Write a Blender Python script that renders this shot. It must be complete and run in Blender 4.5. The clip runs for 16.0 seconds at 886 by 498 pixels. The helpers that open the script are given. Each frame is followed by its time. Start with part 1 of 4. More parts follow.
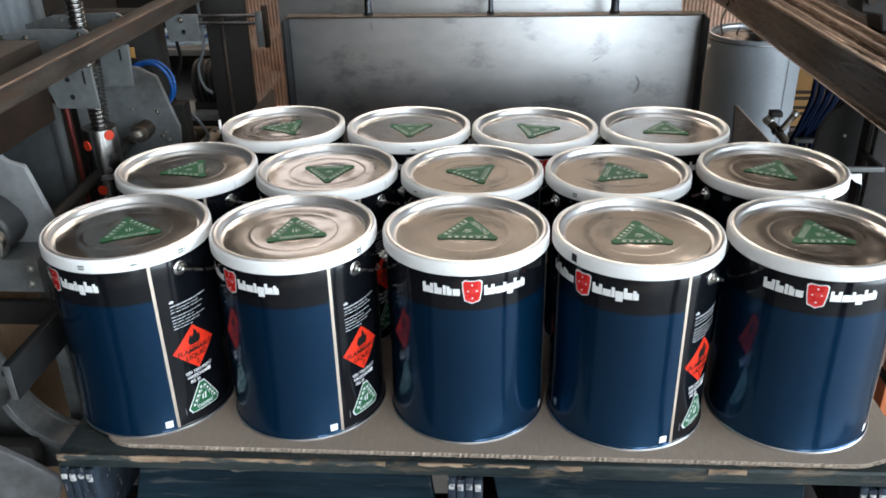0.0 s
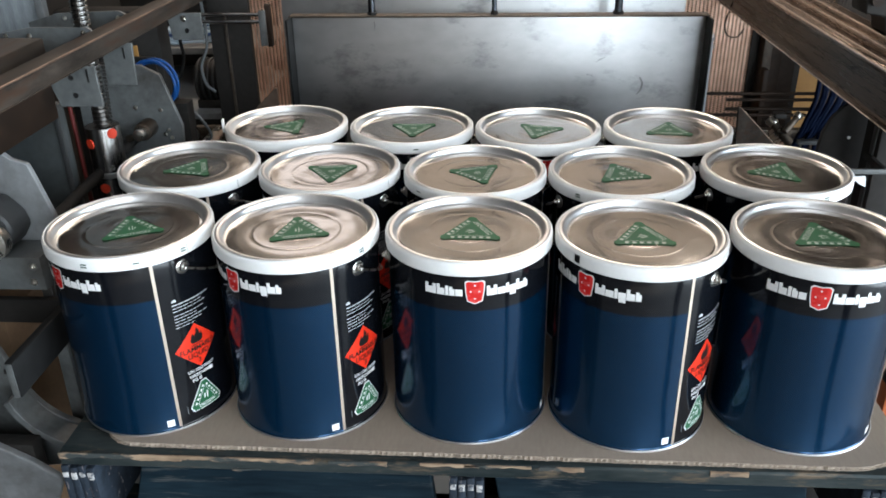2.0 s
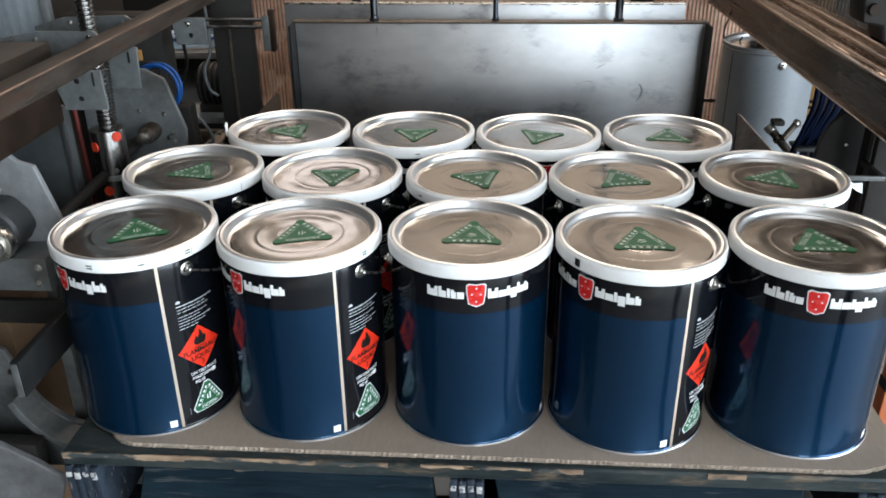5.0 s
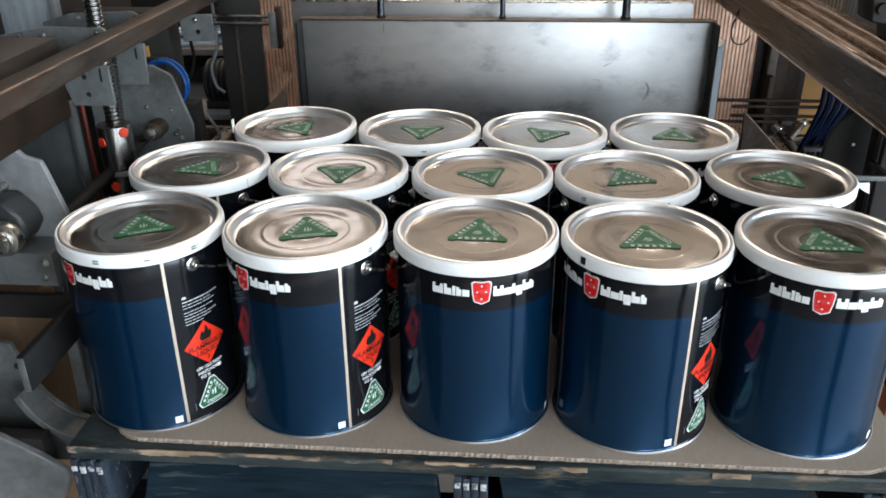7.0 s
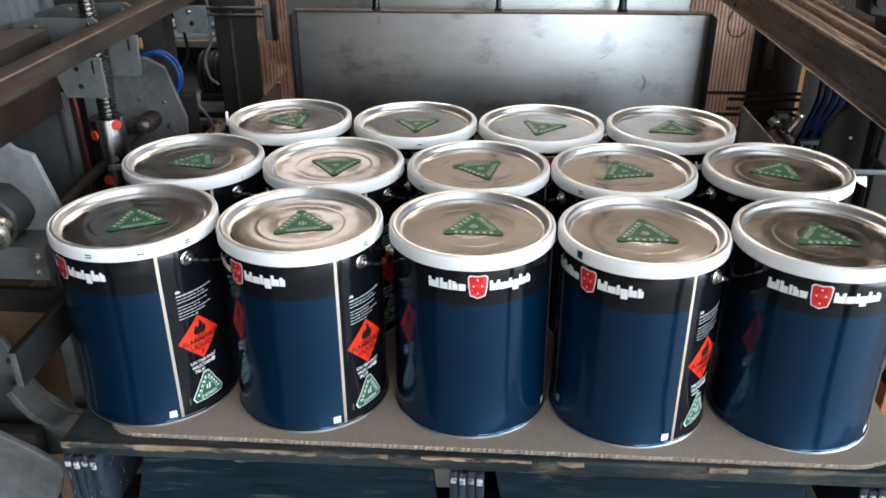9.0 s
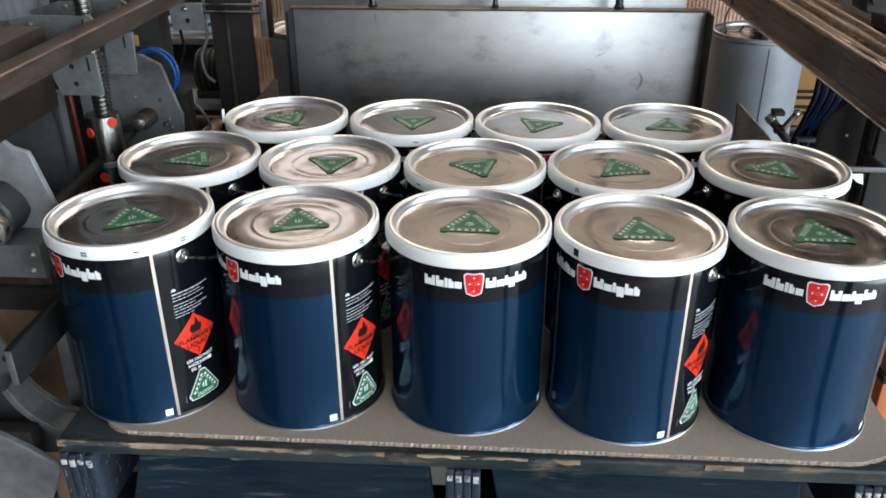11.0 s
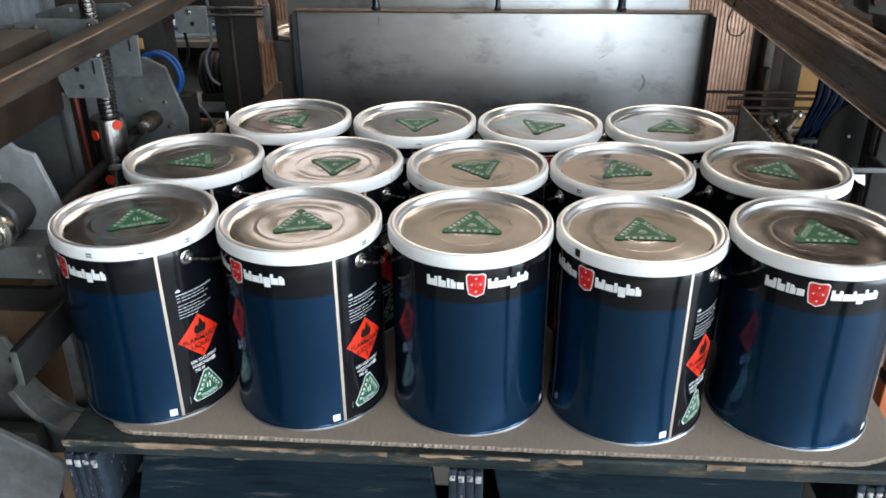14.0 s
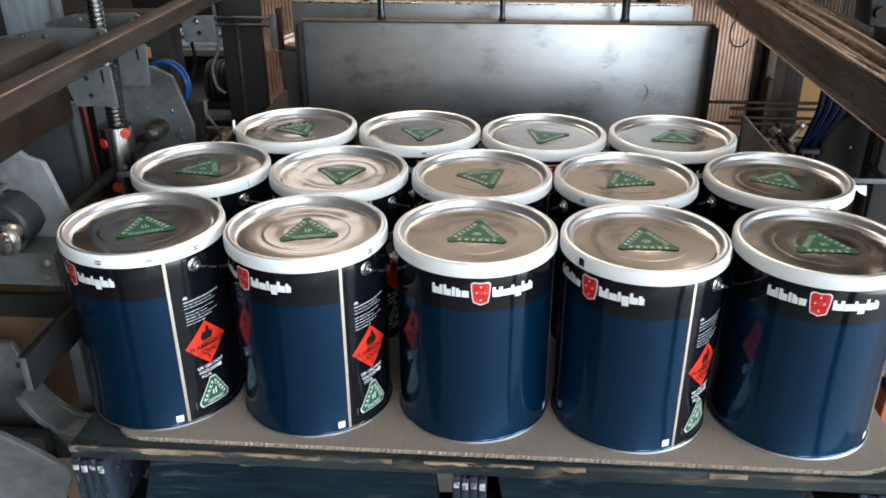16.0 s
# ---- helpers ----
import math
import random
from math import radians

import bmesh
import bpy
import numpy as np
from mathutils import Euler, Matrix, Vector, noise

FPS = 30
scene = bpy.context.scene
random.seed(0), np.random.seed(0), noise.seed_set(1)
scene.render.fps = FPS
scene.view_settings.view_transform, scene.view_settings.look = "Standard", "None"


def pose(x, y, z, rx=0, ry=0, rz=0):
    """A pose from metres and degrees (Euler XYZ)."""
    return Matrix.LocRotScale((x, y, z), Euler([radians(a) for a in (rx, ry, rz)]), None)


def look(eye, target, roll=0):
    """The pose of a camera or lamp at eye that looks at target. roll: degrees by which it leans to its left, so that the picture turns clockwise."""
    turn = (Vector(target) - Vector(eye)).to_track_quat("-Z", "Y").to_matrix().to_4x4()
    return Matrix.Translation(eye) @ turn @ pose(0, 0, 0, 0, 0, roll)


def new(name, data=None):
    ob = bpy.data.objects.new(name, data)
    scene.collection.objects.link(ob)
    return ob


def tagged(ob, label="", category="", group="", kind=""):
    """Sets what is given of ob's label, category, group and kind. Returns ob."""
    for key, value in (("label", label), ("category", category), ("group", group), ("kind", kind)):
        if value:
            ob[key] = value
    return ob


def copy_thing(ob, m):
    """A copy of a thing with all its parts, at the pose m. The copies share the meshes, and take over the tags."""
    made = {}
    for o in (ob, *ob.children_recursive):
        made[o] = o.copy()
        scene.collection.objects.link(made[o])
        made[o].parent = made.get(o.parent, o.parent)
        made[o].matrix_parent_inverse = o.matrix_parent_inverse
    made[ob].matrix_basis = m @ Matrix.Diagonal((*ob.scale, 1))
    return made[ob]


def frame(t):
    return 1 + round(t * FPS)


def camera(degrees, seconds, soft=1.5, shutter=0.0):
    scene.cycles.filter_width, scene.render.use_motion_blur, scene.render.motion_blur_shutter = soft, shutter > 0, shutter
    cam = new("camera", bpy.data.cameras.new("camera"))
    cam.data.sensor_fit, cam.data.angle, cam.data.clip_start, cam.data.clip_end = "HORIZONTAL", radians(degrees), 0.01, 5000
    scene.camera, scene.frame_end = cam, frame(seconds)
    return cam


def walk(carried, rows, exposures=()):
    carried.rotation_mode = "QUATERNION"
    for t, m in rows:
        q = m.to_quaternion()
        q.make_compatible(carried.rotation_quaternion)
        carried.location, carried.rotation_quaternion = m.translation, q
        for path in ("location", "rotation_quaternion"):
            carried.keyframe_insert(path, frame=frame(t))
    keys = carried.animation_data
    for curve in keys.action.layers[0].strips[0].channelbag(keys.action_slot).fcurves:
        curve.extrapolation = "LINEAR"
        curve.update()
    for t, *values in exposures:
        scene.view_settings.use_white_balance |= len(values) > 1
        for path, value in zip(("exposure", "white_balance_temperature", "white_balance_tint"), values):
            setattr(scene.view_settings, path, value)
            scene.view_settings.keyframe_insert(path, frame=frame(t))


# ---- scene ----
cam = camera(56.04, 16.0, soft=1.7)
PATH = [
    (0, pose(0.0000, 0.0000, 1.5001, 63.569, 1.127, 3.379)),
    (0.5, pose(0.0025, -0.0032, 1.4998, 63.791, 1.198, 3.518)),
    (1, pose(0.0004, -0.0012, 1.5009, 63.553, 1.200, 3.589)),
    (1.5, pose(-0.0004, -0.0010, 1.5008, 63.628, 1.030, 3.638)),
    (2, pose(-0.0015, 0.0014, 1.5004, 63.541, 0.911, 3.614)),
    (2.5, pose(-0.0041, 0.0002, 1.5008, 63.459, 0.898, 3.851)),
    (3, pose(-0.0057, -0.0018, 1.5011, 63.635, 0.703, 3.673)),
    (3.5, pose(-0.0036, -0.0060, 1.5020, 63.868, 0.706, 3.746)),
    (4, pose(-0.0026, -0.0098, 1.5037, 63.995, 0.753, 3.668)),
    (6.5, pose(-0.0092, -0.0120, 1.5028, 63.796, 0.161, 3.834)),
    (7, pose(-0.0058, -0.0124, 1.5026, 63.812, 0.411, 4.123)),
    (7.5, pose(-0.0064, -0.0089, 1.5011, 63.577, 0.399, 4.027)),
    (8, pose(-0.0067, -0.0037, 1.4990, 63.224, 0.335, 3.909)),
    (8.5, pose(-0.0066, -0.0040, 1.5007, 63.331, 0.348, 3.812)),
    (9, pose(-0.0078, -0.0049, 1.5004, 63.315, 0.253, 3.812)),
    (11.5, pose(-0.0054, -0.0035, 1.5006, 63.070, 0.216, 3.654)),
    (12, pose(-0.0055, -0.0033, 1.5002, 63.030, 0.225, 3.697)),
    (12.5, pose(-0.0042, -0.0080, 1.5003, 63.278, 0.254, 3.752)),
    (13, pose(-0.0027, -0.0116, 1.5012, 63.408, 0.333, 3.746)),
    (13.5, pose(-0.0035, -0.0099, 1.5020, 63.258, 0.437, 3.830)),
    (14, pose(-0.0022, -0.0099, 1.5011, 63.312, 0.409, 3.922)),
    (14.5, pose(-0.0011, -0.0122, 1.5018, 63.336, 0.495, 3.945)),
    (15, pose(-0.0052, -0.0135, 1.5026, 63.347, 0.275, 4.088)),
    (15.5, pose(-0.0056, -0.0161, 1.5047, 63.574, 0.224, 3.835)),
    (16, pose(-0.0057, -0.0192, 1.5069, 63.846, 0.262, 4.146)),
]

walk(cam, PATH, [(0.0, 0.36), (16.0, 0.36)])

# ---- light ----
world = bpy.data.worlds.new("sky")
scene.world = world
world.use_nodes = True
wn = world.node_tree.nodes
sky = wn.new("ShaderNodeTexSky")
sky.sky_type, sky.sun_disc = "NISHITA", False
sky.sun_elevation, sky.sun_rotation = radians(62), radians(20)
world.node_tree.links.new(sky.outputs[0], wn["Background"].inputs[0])
wn["Background"].inputs[1].default_value = 0.1

sun = new("sun", bpy.data.lights.new("sun", "SUN"))
sun.data.energy, sun.data.angle, sun.data.color = 5.0, radians(0.5), (1.0, 0.86, 0.68)
sun.matrix_world = look((1.6, 9.0, 15.0), (0.2, 5.2, 0.0))


def area(name, eye, target, sx, sy, watts, color):
    lamp = new(name, bpy.data.lights.new(name, "AREA"))
    lamp.data.shape, lamp.data.size, lamp.data.size_y = "RECTANGLE", sx, sy
    lamp.data.energy, lamp.data.color = watts, color
    lamp.matrix_world = look(eye, target)
    return lamp


# daylight in the roller door, the high window and the roof lights
area("door_daylight", (2.3, -4.75, 2.4), (2.3, 1.0, 2.4), 1.7, 4.6, 185, (0.80, 0.91, 1.0))
area("side_door_daylight", (3.3, -1.25, 1.5), (0.0, -1.25, 1.5), 4.2, 2.9, 325, (0.78, 0.90, 1.0))
area("window_daylight", (-2.15, 9.05, 4.4), (-2.15, 4.0, 4.4), 1.2, 1.10, 3.6, (1.0, 0.74, 0.46))
area("roof_light_back", (0.2, 5.6, 5.55), (0.2, 5.6, 0.0), 4.2, 1.8, 270, (1.0, 0.84, 0.68))
area("roof_light_front", (1.3, -0.9, 5.55), (1.3, -0.9, 0.0), 3.0, 1.6, 46, (0.93, 0.97, 1.0))


# ---- materials ----
def ramp(nodes, a, b, lo=0.35, hi=0.65):
    r = nodes.new("ShaderNodeValToRGB")
    r.color_ramp.elements[0].position, r.color_ramp.elements[1].position = lo, hi
    r.color_ramp.elements[0].color, r.color_ramp.elements[1].color = (*a, 1), (*b, 1)
    return r


def surf(name, a, b, scale=6.0, rough=(0.4, 0.6), metal=0.0, bump=0.0, fine=60.0, coat=0.0, stretch=(1, 1, 1), wear=None, wear_at=(0.62, 0.7), wear_scale=9.0, spec=0.5):
    """Two-scale surface: broad colour change, fine grain, roughness change, relief, and worn patches."""
    m = bpy.data.materials.new(name)
    m.use_nodes = True
    n, l = m.node_tree.nodes, m.node_tree.links
    bsdf = n["Principled BSDF"]
    tc, mp = n.new("ShaderNodeTexCoord"), n.new("ShaderNodeMapping")
    mp.inputs["Scale"].default_value = stretch
    l.new(tc.outputs["Object"], mp.inputs[0])
    big, small = n.new("ShaderNodeTexNoise"), n.new("ShaderNodeTexNoise")
    big.inputs["Scale"].default_value, big.inputs["Detail"].default_value = scale, 6
    small.inputs["Scale"].default_value, small.inputs["Detail"].default_value = fine, 4
    l.new(mp.outputs[0], big.inputs["Vector"])
    l.new(mp.outputs[0], small.inputs["Vector"])
    blend = n.new("ShaderNodeMath")
    blend.operation = "MULTIPLY_ADD"
    blend.inputs[1].default_value = 0.35
    l.new(small.outputs[0], blend.inputs[0])
    half = n.new("ShaderNodeMath")
    half.operation = "MULTIPLY"
    half.inputs[1].default_value = 0.65
    l.new(big.outputs[0], half.inputs[0])
    l.new(half.outputs[0], blend.inputs[2])
    col = ramp(n, a, b)
    l.new(blend.outputs[0], col.inputs[0])
    out = col.outputs[0]
    if wear:
        w = n.new("ShaderNodeTexNoise")
        w.inputs["Scale"].default_value, w.inputs["Detail"].default_value = wear_scale, 8
        w.inputs["Roughness"].default_value = 0.65
        l.new(mp.outputs[0], w.inputs["Vector"])
        wr = ramp(n, (0, 0, 0), (1, 1, 1), *wear_at)
        l.new(w.outputs[0], wr.inputs[0])
        mix = n.new("ShaderNodeMix")
        mix.data_type = "RGBA"
        l.new(wr.outputs[0], mix.inputs[0])
        l.new(out, mix.inputs[6])
        mix.inputs[7].default_value = (*wear, 1)
        out = mix.outputs[2]
    l.new(out, bsdf.inputs["Base Color"])
    rr = n.new("ShaderNodeMapRange")
    rr.inputs["From Min"].default_value, rr.inputs["From Max"].default_value = 0.3, 0.7
    rr.inputs["To Min"].default_value, rr.inputs["To Max"].default_value = rough
    l.new(blend.outputs[0], rr.inputs[0])
    l.new(rr.outputs[0], bsdf.inputs["Roughness"])
    bsdf.inputs["Metallic"].default_value = metal
    bsdf.inputs["Coat Weight"].default_value = coat
    bsdf.inputs["Coat Roughness"].default_value = 0.06
    bsdf.inputs["Specular IOR Level"].default_value = spec
    if bump:
        bp = n.new("ShaderNodeBump")
        bp.inputs["Strength"].default_value, bp.inputs["Distance"].default_value = 1.0, bump
        l.new(blend.outputs[0], bp.inputs["Height"])
        l.new(bp.outputs[0], bsdf.inputs["Normal"])
    return m


NAVY = surf("navy_print", (0.0020, 0.030, 0.078), (0.0028, 0.038, 0.096), 5, (0.17, 0.23), metal=0.72, coat=0.35, fine=300)
BLACK_PRINT = surf("black_print", (0.0035, 0.004, 0.006), (0.005, 0.006, 0.008), 5, (0.10, 0.16), coat=0.05, fine=300, spec=0.4)
def tinplate(name):
    """Bare rolled tinplate: faint grain, hazy patches and a shallow buckle that differs from lid to lid."""
    m = surf(name, (0.66, 0.645, 0.625), (0.76, 0.74, 0.72), 9, (0.10, 0.24), metal=1, fine=90)
    n, l = m.node_tree.nodes, m.node_tree.links
    tc, info = n.new("ShaderNodeTexCoord"), n.new("ShaderNodeObjectInfo")
    shift = n.new("ShaderNodeVectorMath")
    shift.operation = "MULTIPLY_ADD"
    shift.inputs[1].default_value, shift.inputs[2].default_value = (1, 1, 1), (0, 0, 0)
    spread = n.new("ShaderNodeCombineXYZ")
    far = n.new("ShaderNodeMath")
    far.operation = "MULTIPLY"
    far.inputs[1].default_value = 37.0
    l.new(info.outputs["Random"], far.inputs[0])
    for i in range(3):
        l.new(far.outputs[0], spread.inputs[i])
    l.new(tc.outputs["Object"], shift.inputs[0])
    l.new(spread.outputs[0], shift.inputs[2])
    wave, dent = n.new("ShaderNodeTexNoise"), n.new("ShaderNodeTexNoise")
    wave.inputs["Scale"].default_value, wave.inputs["Detail"].default_value = 14.0, 1.0
    dent.inputs["Scale"].default_value, dent.inputs["Detail"].default_value = 42.0, 1.5
    add = n.new("ShaderNodeMath")
    add.operation = "MULTIPLY_ADD"
    add.inputs[1].default_value = 0.12
    l.new(shift.outputs[0], wave.inputs["Vector"])
    l.new(shift.outputs[0], dent.inputs["Vector"])
    l.new(dent.outputs[0], add.inputs[0])
    l.new(wave.outputs[0], add.inputs[2])
    bp = n.new("ShaderNodeBump")
    bp.inputs["Strength"].default_value, bp.inputs["Distance"].default_value = 1.0, 0.0019
    l.new(add.outputs[0], bp.inputs["Height"])
    l.new(bp.outputs[0], n["Principled BSDF"].inputs["Normal"])
    return m


TIN = tinplate("tinplate")
RIM = surf("tin_rim", (0.74, 0.745, 0.75), (0.84, 0.845, 0.85), 30, (0.30, 0.46), metal=1, fine=200)
TIN_EDGE = surf("tinplate_edge", (0.45, 0.45, 0.45), (0.58, 0.58, 0.58), 30, (0.3, 0.45), metal=1, fine=200)
BAND = surf("white_band", (0.80, 0.80, 0.79), (0.86, 0.86, 0.85), 20, (0.35, 0.5), fine=200, bump=0.0001, wear=(0.55, 0.54, 0.52), wear_at=(0.72, 0.82), wear_scale=60)
WHITE_INK = surf("white_ink", (0.78, 0.78, 0.78), (0.84, 0.84, 0.84), 40, (0.25, 0.35))
GREY_INK = surf("grey_ink", (0.50, 0.51, 0.53), (0.58, 0.59, 0.61), 40, (0.25, 0.35))
RED_INK = surf("red_ink", (0.60, 0.020, 0.018), (0.68, 0.030, 0.024), 40, (0.25, 0.35))
HAZARD_RED = surf("hazard_red", (0.72, 0.030, 0.012), (0.78, 0.042, 0.016), 40, (0.25, 0.35))
BLACK_INK = surf("black_ink", (0.008, 0.008, 0.008), (0.012, 0.012, 0.012), 40, (0.25, 0.35))
GREEN_INK = surf("green_ink", (0.004, 0.085, 0.032), (0.007, 0.110, 0.042), 60, (0.34, 0.48), spec=0.3)
FADED_INK = surf("faded_white_ink", (0.36, 0.44, 0.39), (0.46, 0.53, 0.48), 60, (0.3, 0.42))
GREEN_MARK = surf("green_mark", (0.03, 0.07, 0.05), (0.05, 0.10, 0.07), 60, (0.3, 0.4))
SEAM = surf("seam_copper", (0.52, 0.42, 0.34), (0.68, 0.58, 0.48), 60, (0.3, 0.45), metal=0.6, stretch=(1, 1, 0.1))
CARD = surf("cardboard", (0.25, 0.200, 0.160), (0.315, 0.255, 0.205), 4, (0.75, 0.9), fine=180, bump=0.0003, stretch=(1, 0.3, 1), spec=0.2)
CARD_EDGE = surf("cardboard_edge", (0.17, 0.13, 0.10), (0.46, 0.38, 0.30), 120, (0.8, 0.95), fine=400, bump=0.0008)
DECK = surf("painted_timber", (0.007, 0.013, 0.015), (0.038, 0.045, 0.044), 14, (0.55, 0.8), fine=110, bump=0.0016, spec=0.15, stretch=(0.35, 1.6, 1.6), wear=(0.10, 0.075, 0.052), wear_at=(0.55, 0.66), wear_scale=34)
DECK_BLUE = surf("blue_timber", (0.003, 0.008, 0.013), (0.010, 0.022, 0.031), 18, (0.55, 0.75), fine=90, bump=0.0014, spec=0.1, stretch=(0.3, 1, 2.5), wear=(0.05, 0.055, 0.056), wear_at=(0.58, 0.68), wear_scale=30)
RAW_WOOD = surf("raw_wood", (0.16, 0.10, 0.06), (0.42, 0.30, 0.20), 26, (0.7, 0.85), fine=150, bump=0.0008, stretch=(0.3, 1, 1), wear=(0.035, 0.042, 0.042), wear_at=(0.50, 0.58), wear_scale=45)
STRINGER = surf("stringer_timber", (0.012, 0.016, 0.022), (0.032, 0.044, 0.062), 40, (0.6, 0.85), fine=200, bump=0.001, spec=0.15, stretch=(2.5, 1, 0.6), wear=(0.20, 0.17, 0.165), wear_at=(0.60, 0.68), wear_scale=70)
FLAKE = surf("flaked_white", (0.34, 0.33, 0.32), (0.52, 0.51, 0.50), 90, (0.6, 0.8), fine=300, bump=0.0006, wear=(0.06, 0.07, 0.09), wear_at=(0.52, 0.58), wear_scale=160)
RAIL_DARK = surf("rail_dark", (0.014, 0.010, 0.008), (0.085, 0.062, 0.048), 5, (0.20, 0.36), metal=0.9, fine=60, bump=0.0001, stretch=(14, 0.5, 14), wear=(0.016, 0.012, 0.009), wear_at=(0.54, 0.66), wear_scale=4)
RAIL_WORN = surf("rail_worn", (0.018, 0.014, 0.011), (0.070, 0.055, 0.044), 7, (0.48, 0.68), metal=0.3, fine=70, bump=0.0004, stretch=(6, 1.2, 6), wear=(0.050, 0.027, 0.017), wear_at=(0.52, 0.66), wear_scale=8, spec=0.3)
# lighter brown for highlights drawn along steel edges
EDGE_HIGHLIGHT = surf("edge_highlight", (0.07, 0.044, 0.032), (0.25, 0.16, 0.115), 20, (0.35, 0.5), metal=0.5, stretch=(4, 0.6, 4))
GREY_PAINT = surf("grey_paint", (0.062, 0.066, 0.066), (0.125, 0.132, 0.132), 9, (0.40, 0.58), fine=90, bump=0.0003, wear=(0.034, 0.030, 0.026), wear_at=(0.48, 0.70), wear_scale=11)
PALE_PAINT = surf("pale_grey_paint", (0.135, 0.140, 0.143), (0.205, 0.212, 0.216), 6, (0.42, 0.58), fine=90, bump=0.0003, wear=(0.09, 0.088, 0.085), wear_at=(0.52, 0.72), wear_scale=9)
STREAKED_COVER = surf("streaked_cover", (0.17, 0.19, 0.205), (0.36, 0.39, 0.41), 5, (0.3, 0.45), fine=60, stretch=(9, 9, 1.0))
DARK_PAINT = surf("dark_paint", (0.020, 0.021, 0.022), (0.035, 0.035, 0.035), 7, (0.42, 0.6), fine=90, bump=0.0002, wear=(0.07, 0.065, 0.06), wear_at=(0.66, 0.76))
PANEL_GREEN = surf("cabinet_paint", (0.030, 0.035, 0.036), (0.062, 0.070, 0.070), 4, (0.40, 0.55), fine=70, wear=(0.022, 0.020, 0.017), wear_at=(0.5, 0.72), wear_scale=5)
STEEL = surf("brushed_steel", (0.40, 0.40, 0.40), (0.52, 0.52, 0.52), 4, (0.37, 0.48), metal=1, fine=40, bump=0.0001, stretch=(0.6, 1, 1), wear=(0.28, 0.28, 0.285), wear_at=(0.54, 0.66), wear_scale=13)
DULL_STEEL = surf("dull_steel", (0.030, 0.024, 0.019), (0.15, 0.122, 0.098), 6, (0.42, 0.6), metal=0.7, fine=60, bump=0.0003, stretch=(5, 0.5, 5), wear=(0.055, 0.035, 0.022), wear_at=(0.5, 0.66), wear_scale=6)
# pale lengthwise streaks paint the rail's highlights into its colour
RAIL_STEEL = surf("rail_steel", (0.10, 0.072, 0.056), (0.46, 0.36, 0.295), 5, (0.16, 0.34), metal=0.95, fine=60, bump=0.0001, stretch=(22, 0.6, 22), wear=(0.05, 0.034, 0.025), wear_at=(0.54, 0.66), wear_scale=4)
# near-white strip colour for reflections along the rail
RIDGE_GLINT = surf("ridge_glint", (0.62, 0.52, 0.46), (0.90, 0.80, 0.73), 3, (0.16, 0.30), metal=1, stretch=(1, 0.8, 1), wear=(0.16, 0.11, 0.09), wear_at=(0.58, 0.68), wear_scale=5)
CHROME = surf("chrome", (0.55, 0.55, 0.56), (0.72, 0.72, 0.72), 20, (0.08, 0.16), metal=1)
DULL_CHROME = surf("dull_chrome", (0.13, 0.125, 0.12), (0.21, 0.20, 0.19), 20, (0.20, 0.34), metal=1, stretch=(1, 1, 0.2))
ROD = surf("dark_rod", (0.05, 0.055, 0.065), (0.10, 0.105, 0.115), 20, (0.15, 0.28), metal=1, stretch=(1, 1, 0.2))
SCUFF = surf("scuff", (0.20, 0.20, 0.20), (0.30, 0.30, 0.30), 60, (0.5, 0.6), metal=0.8)
ZINC = surf("zinc_bolt", (0.48, 0.47, 0.44), (0.62, 0.60, 0.56), 60, (0.22, 0.36), metal=1, bump=0.0001)
BLACK_STEEL = surf("black_steel", (0.016, 0.015, 0.014), (0.03, 0.027, 0.025), 6, (0.55, 0.75), spec=0.12, metal=0.0, fine=80, bump=0.0002, wear=(0.09, 0.075, 0.06), wear_at=(0.62, 0.75))
RED_PLUG = surf("red_plug", (0.55, 0.035, 0.012), (0.65, 0.05, 0.018), 40, (0.4, 0.5))
BLUE_HOSE = surf("blue_hose", (0.004, 0.048, 0.19), (0.006, 0.07, 0.26), 40, (0.3, 0.4), coat=0.15)
PALE_HOSE = surf("pale_hose", (0.45, 0.58, 0.68), (0.55, 0.68, 0.78), 40, (0.25, 0.35), coat=0.3)
DARK_BLUE_HOSE = surf("dark_blue_hose", (0.0014, 0.0036, 0.013), (0.002, 0.0058, 0.020), 40, (0.6, 0.75), spec=0.05)
BLACK_CABLE = surf("black_cable", (0.008, 0.008, 0.008), (0.014, 0.014, 0.014), 40, (0.5, 0.6), spec=0.12)
GREY_CABLE = surf("grey_cable", (0.09, 0.10, 0.105), (0.13, 0.14, 0.145), 40, (0.4, 0.5))
DULL_RED = surf("dull_red", (0.10, 0.012, 0.010), (0.14, 0.016, 0.012), 40, (0.4, 0.55))
ORANGE = surf("orange_paint", (0.36, 0.085, 0.022), (0.46, 0.115, 0.028), 20, (0.45, 0.6))
YELLOW = surf("yellow_board", (0.33, 0.165, 0.042), (0.40, 0.21, 0.058), 6, (0.5, 0.65), fine=80)
BROWN_CARD = surf("brown_carton", (0.17, 0.10, 0.055), (0.24, 0.145, 0.08), 5, (0.8, 0.95), fine=120, bump=0.0003)
# dark brown parts, and the block that imitates shade under the tube
BROWN_DARK = surf("dark_rust_and_shade", (0.010, 0.006, 0.004), (0.030, 0.018, 0.012), 12, (0.5, 0.65), metal=0.1, fine=80, spec=0.15)
BROWN_STEEL = surf("brown_flat_steel", (0.13, 0.095, 0.072), (0.24, 0.175, 0.135), 12, (0.4, 0.55), metal=0.2, fine=80)
# base colour raised and warmed to carry the light on the wires
WIRE = surf("warm_lit_wire", (0.64, 0.42, 0.30), (0.90, 0.66, 0.51), 30, (0.30, 0.45), metal=0.5)
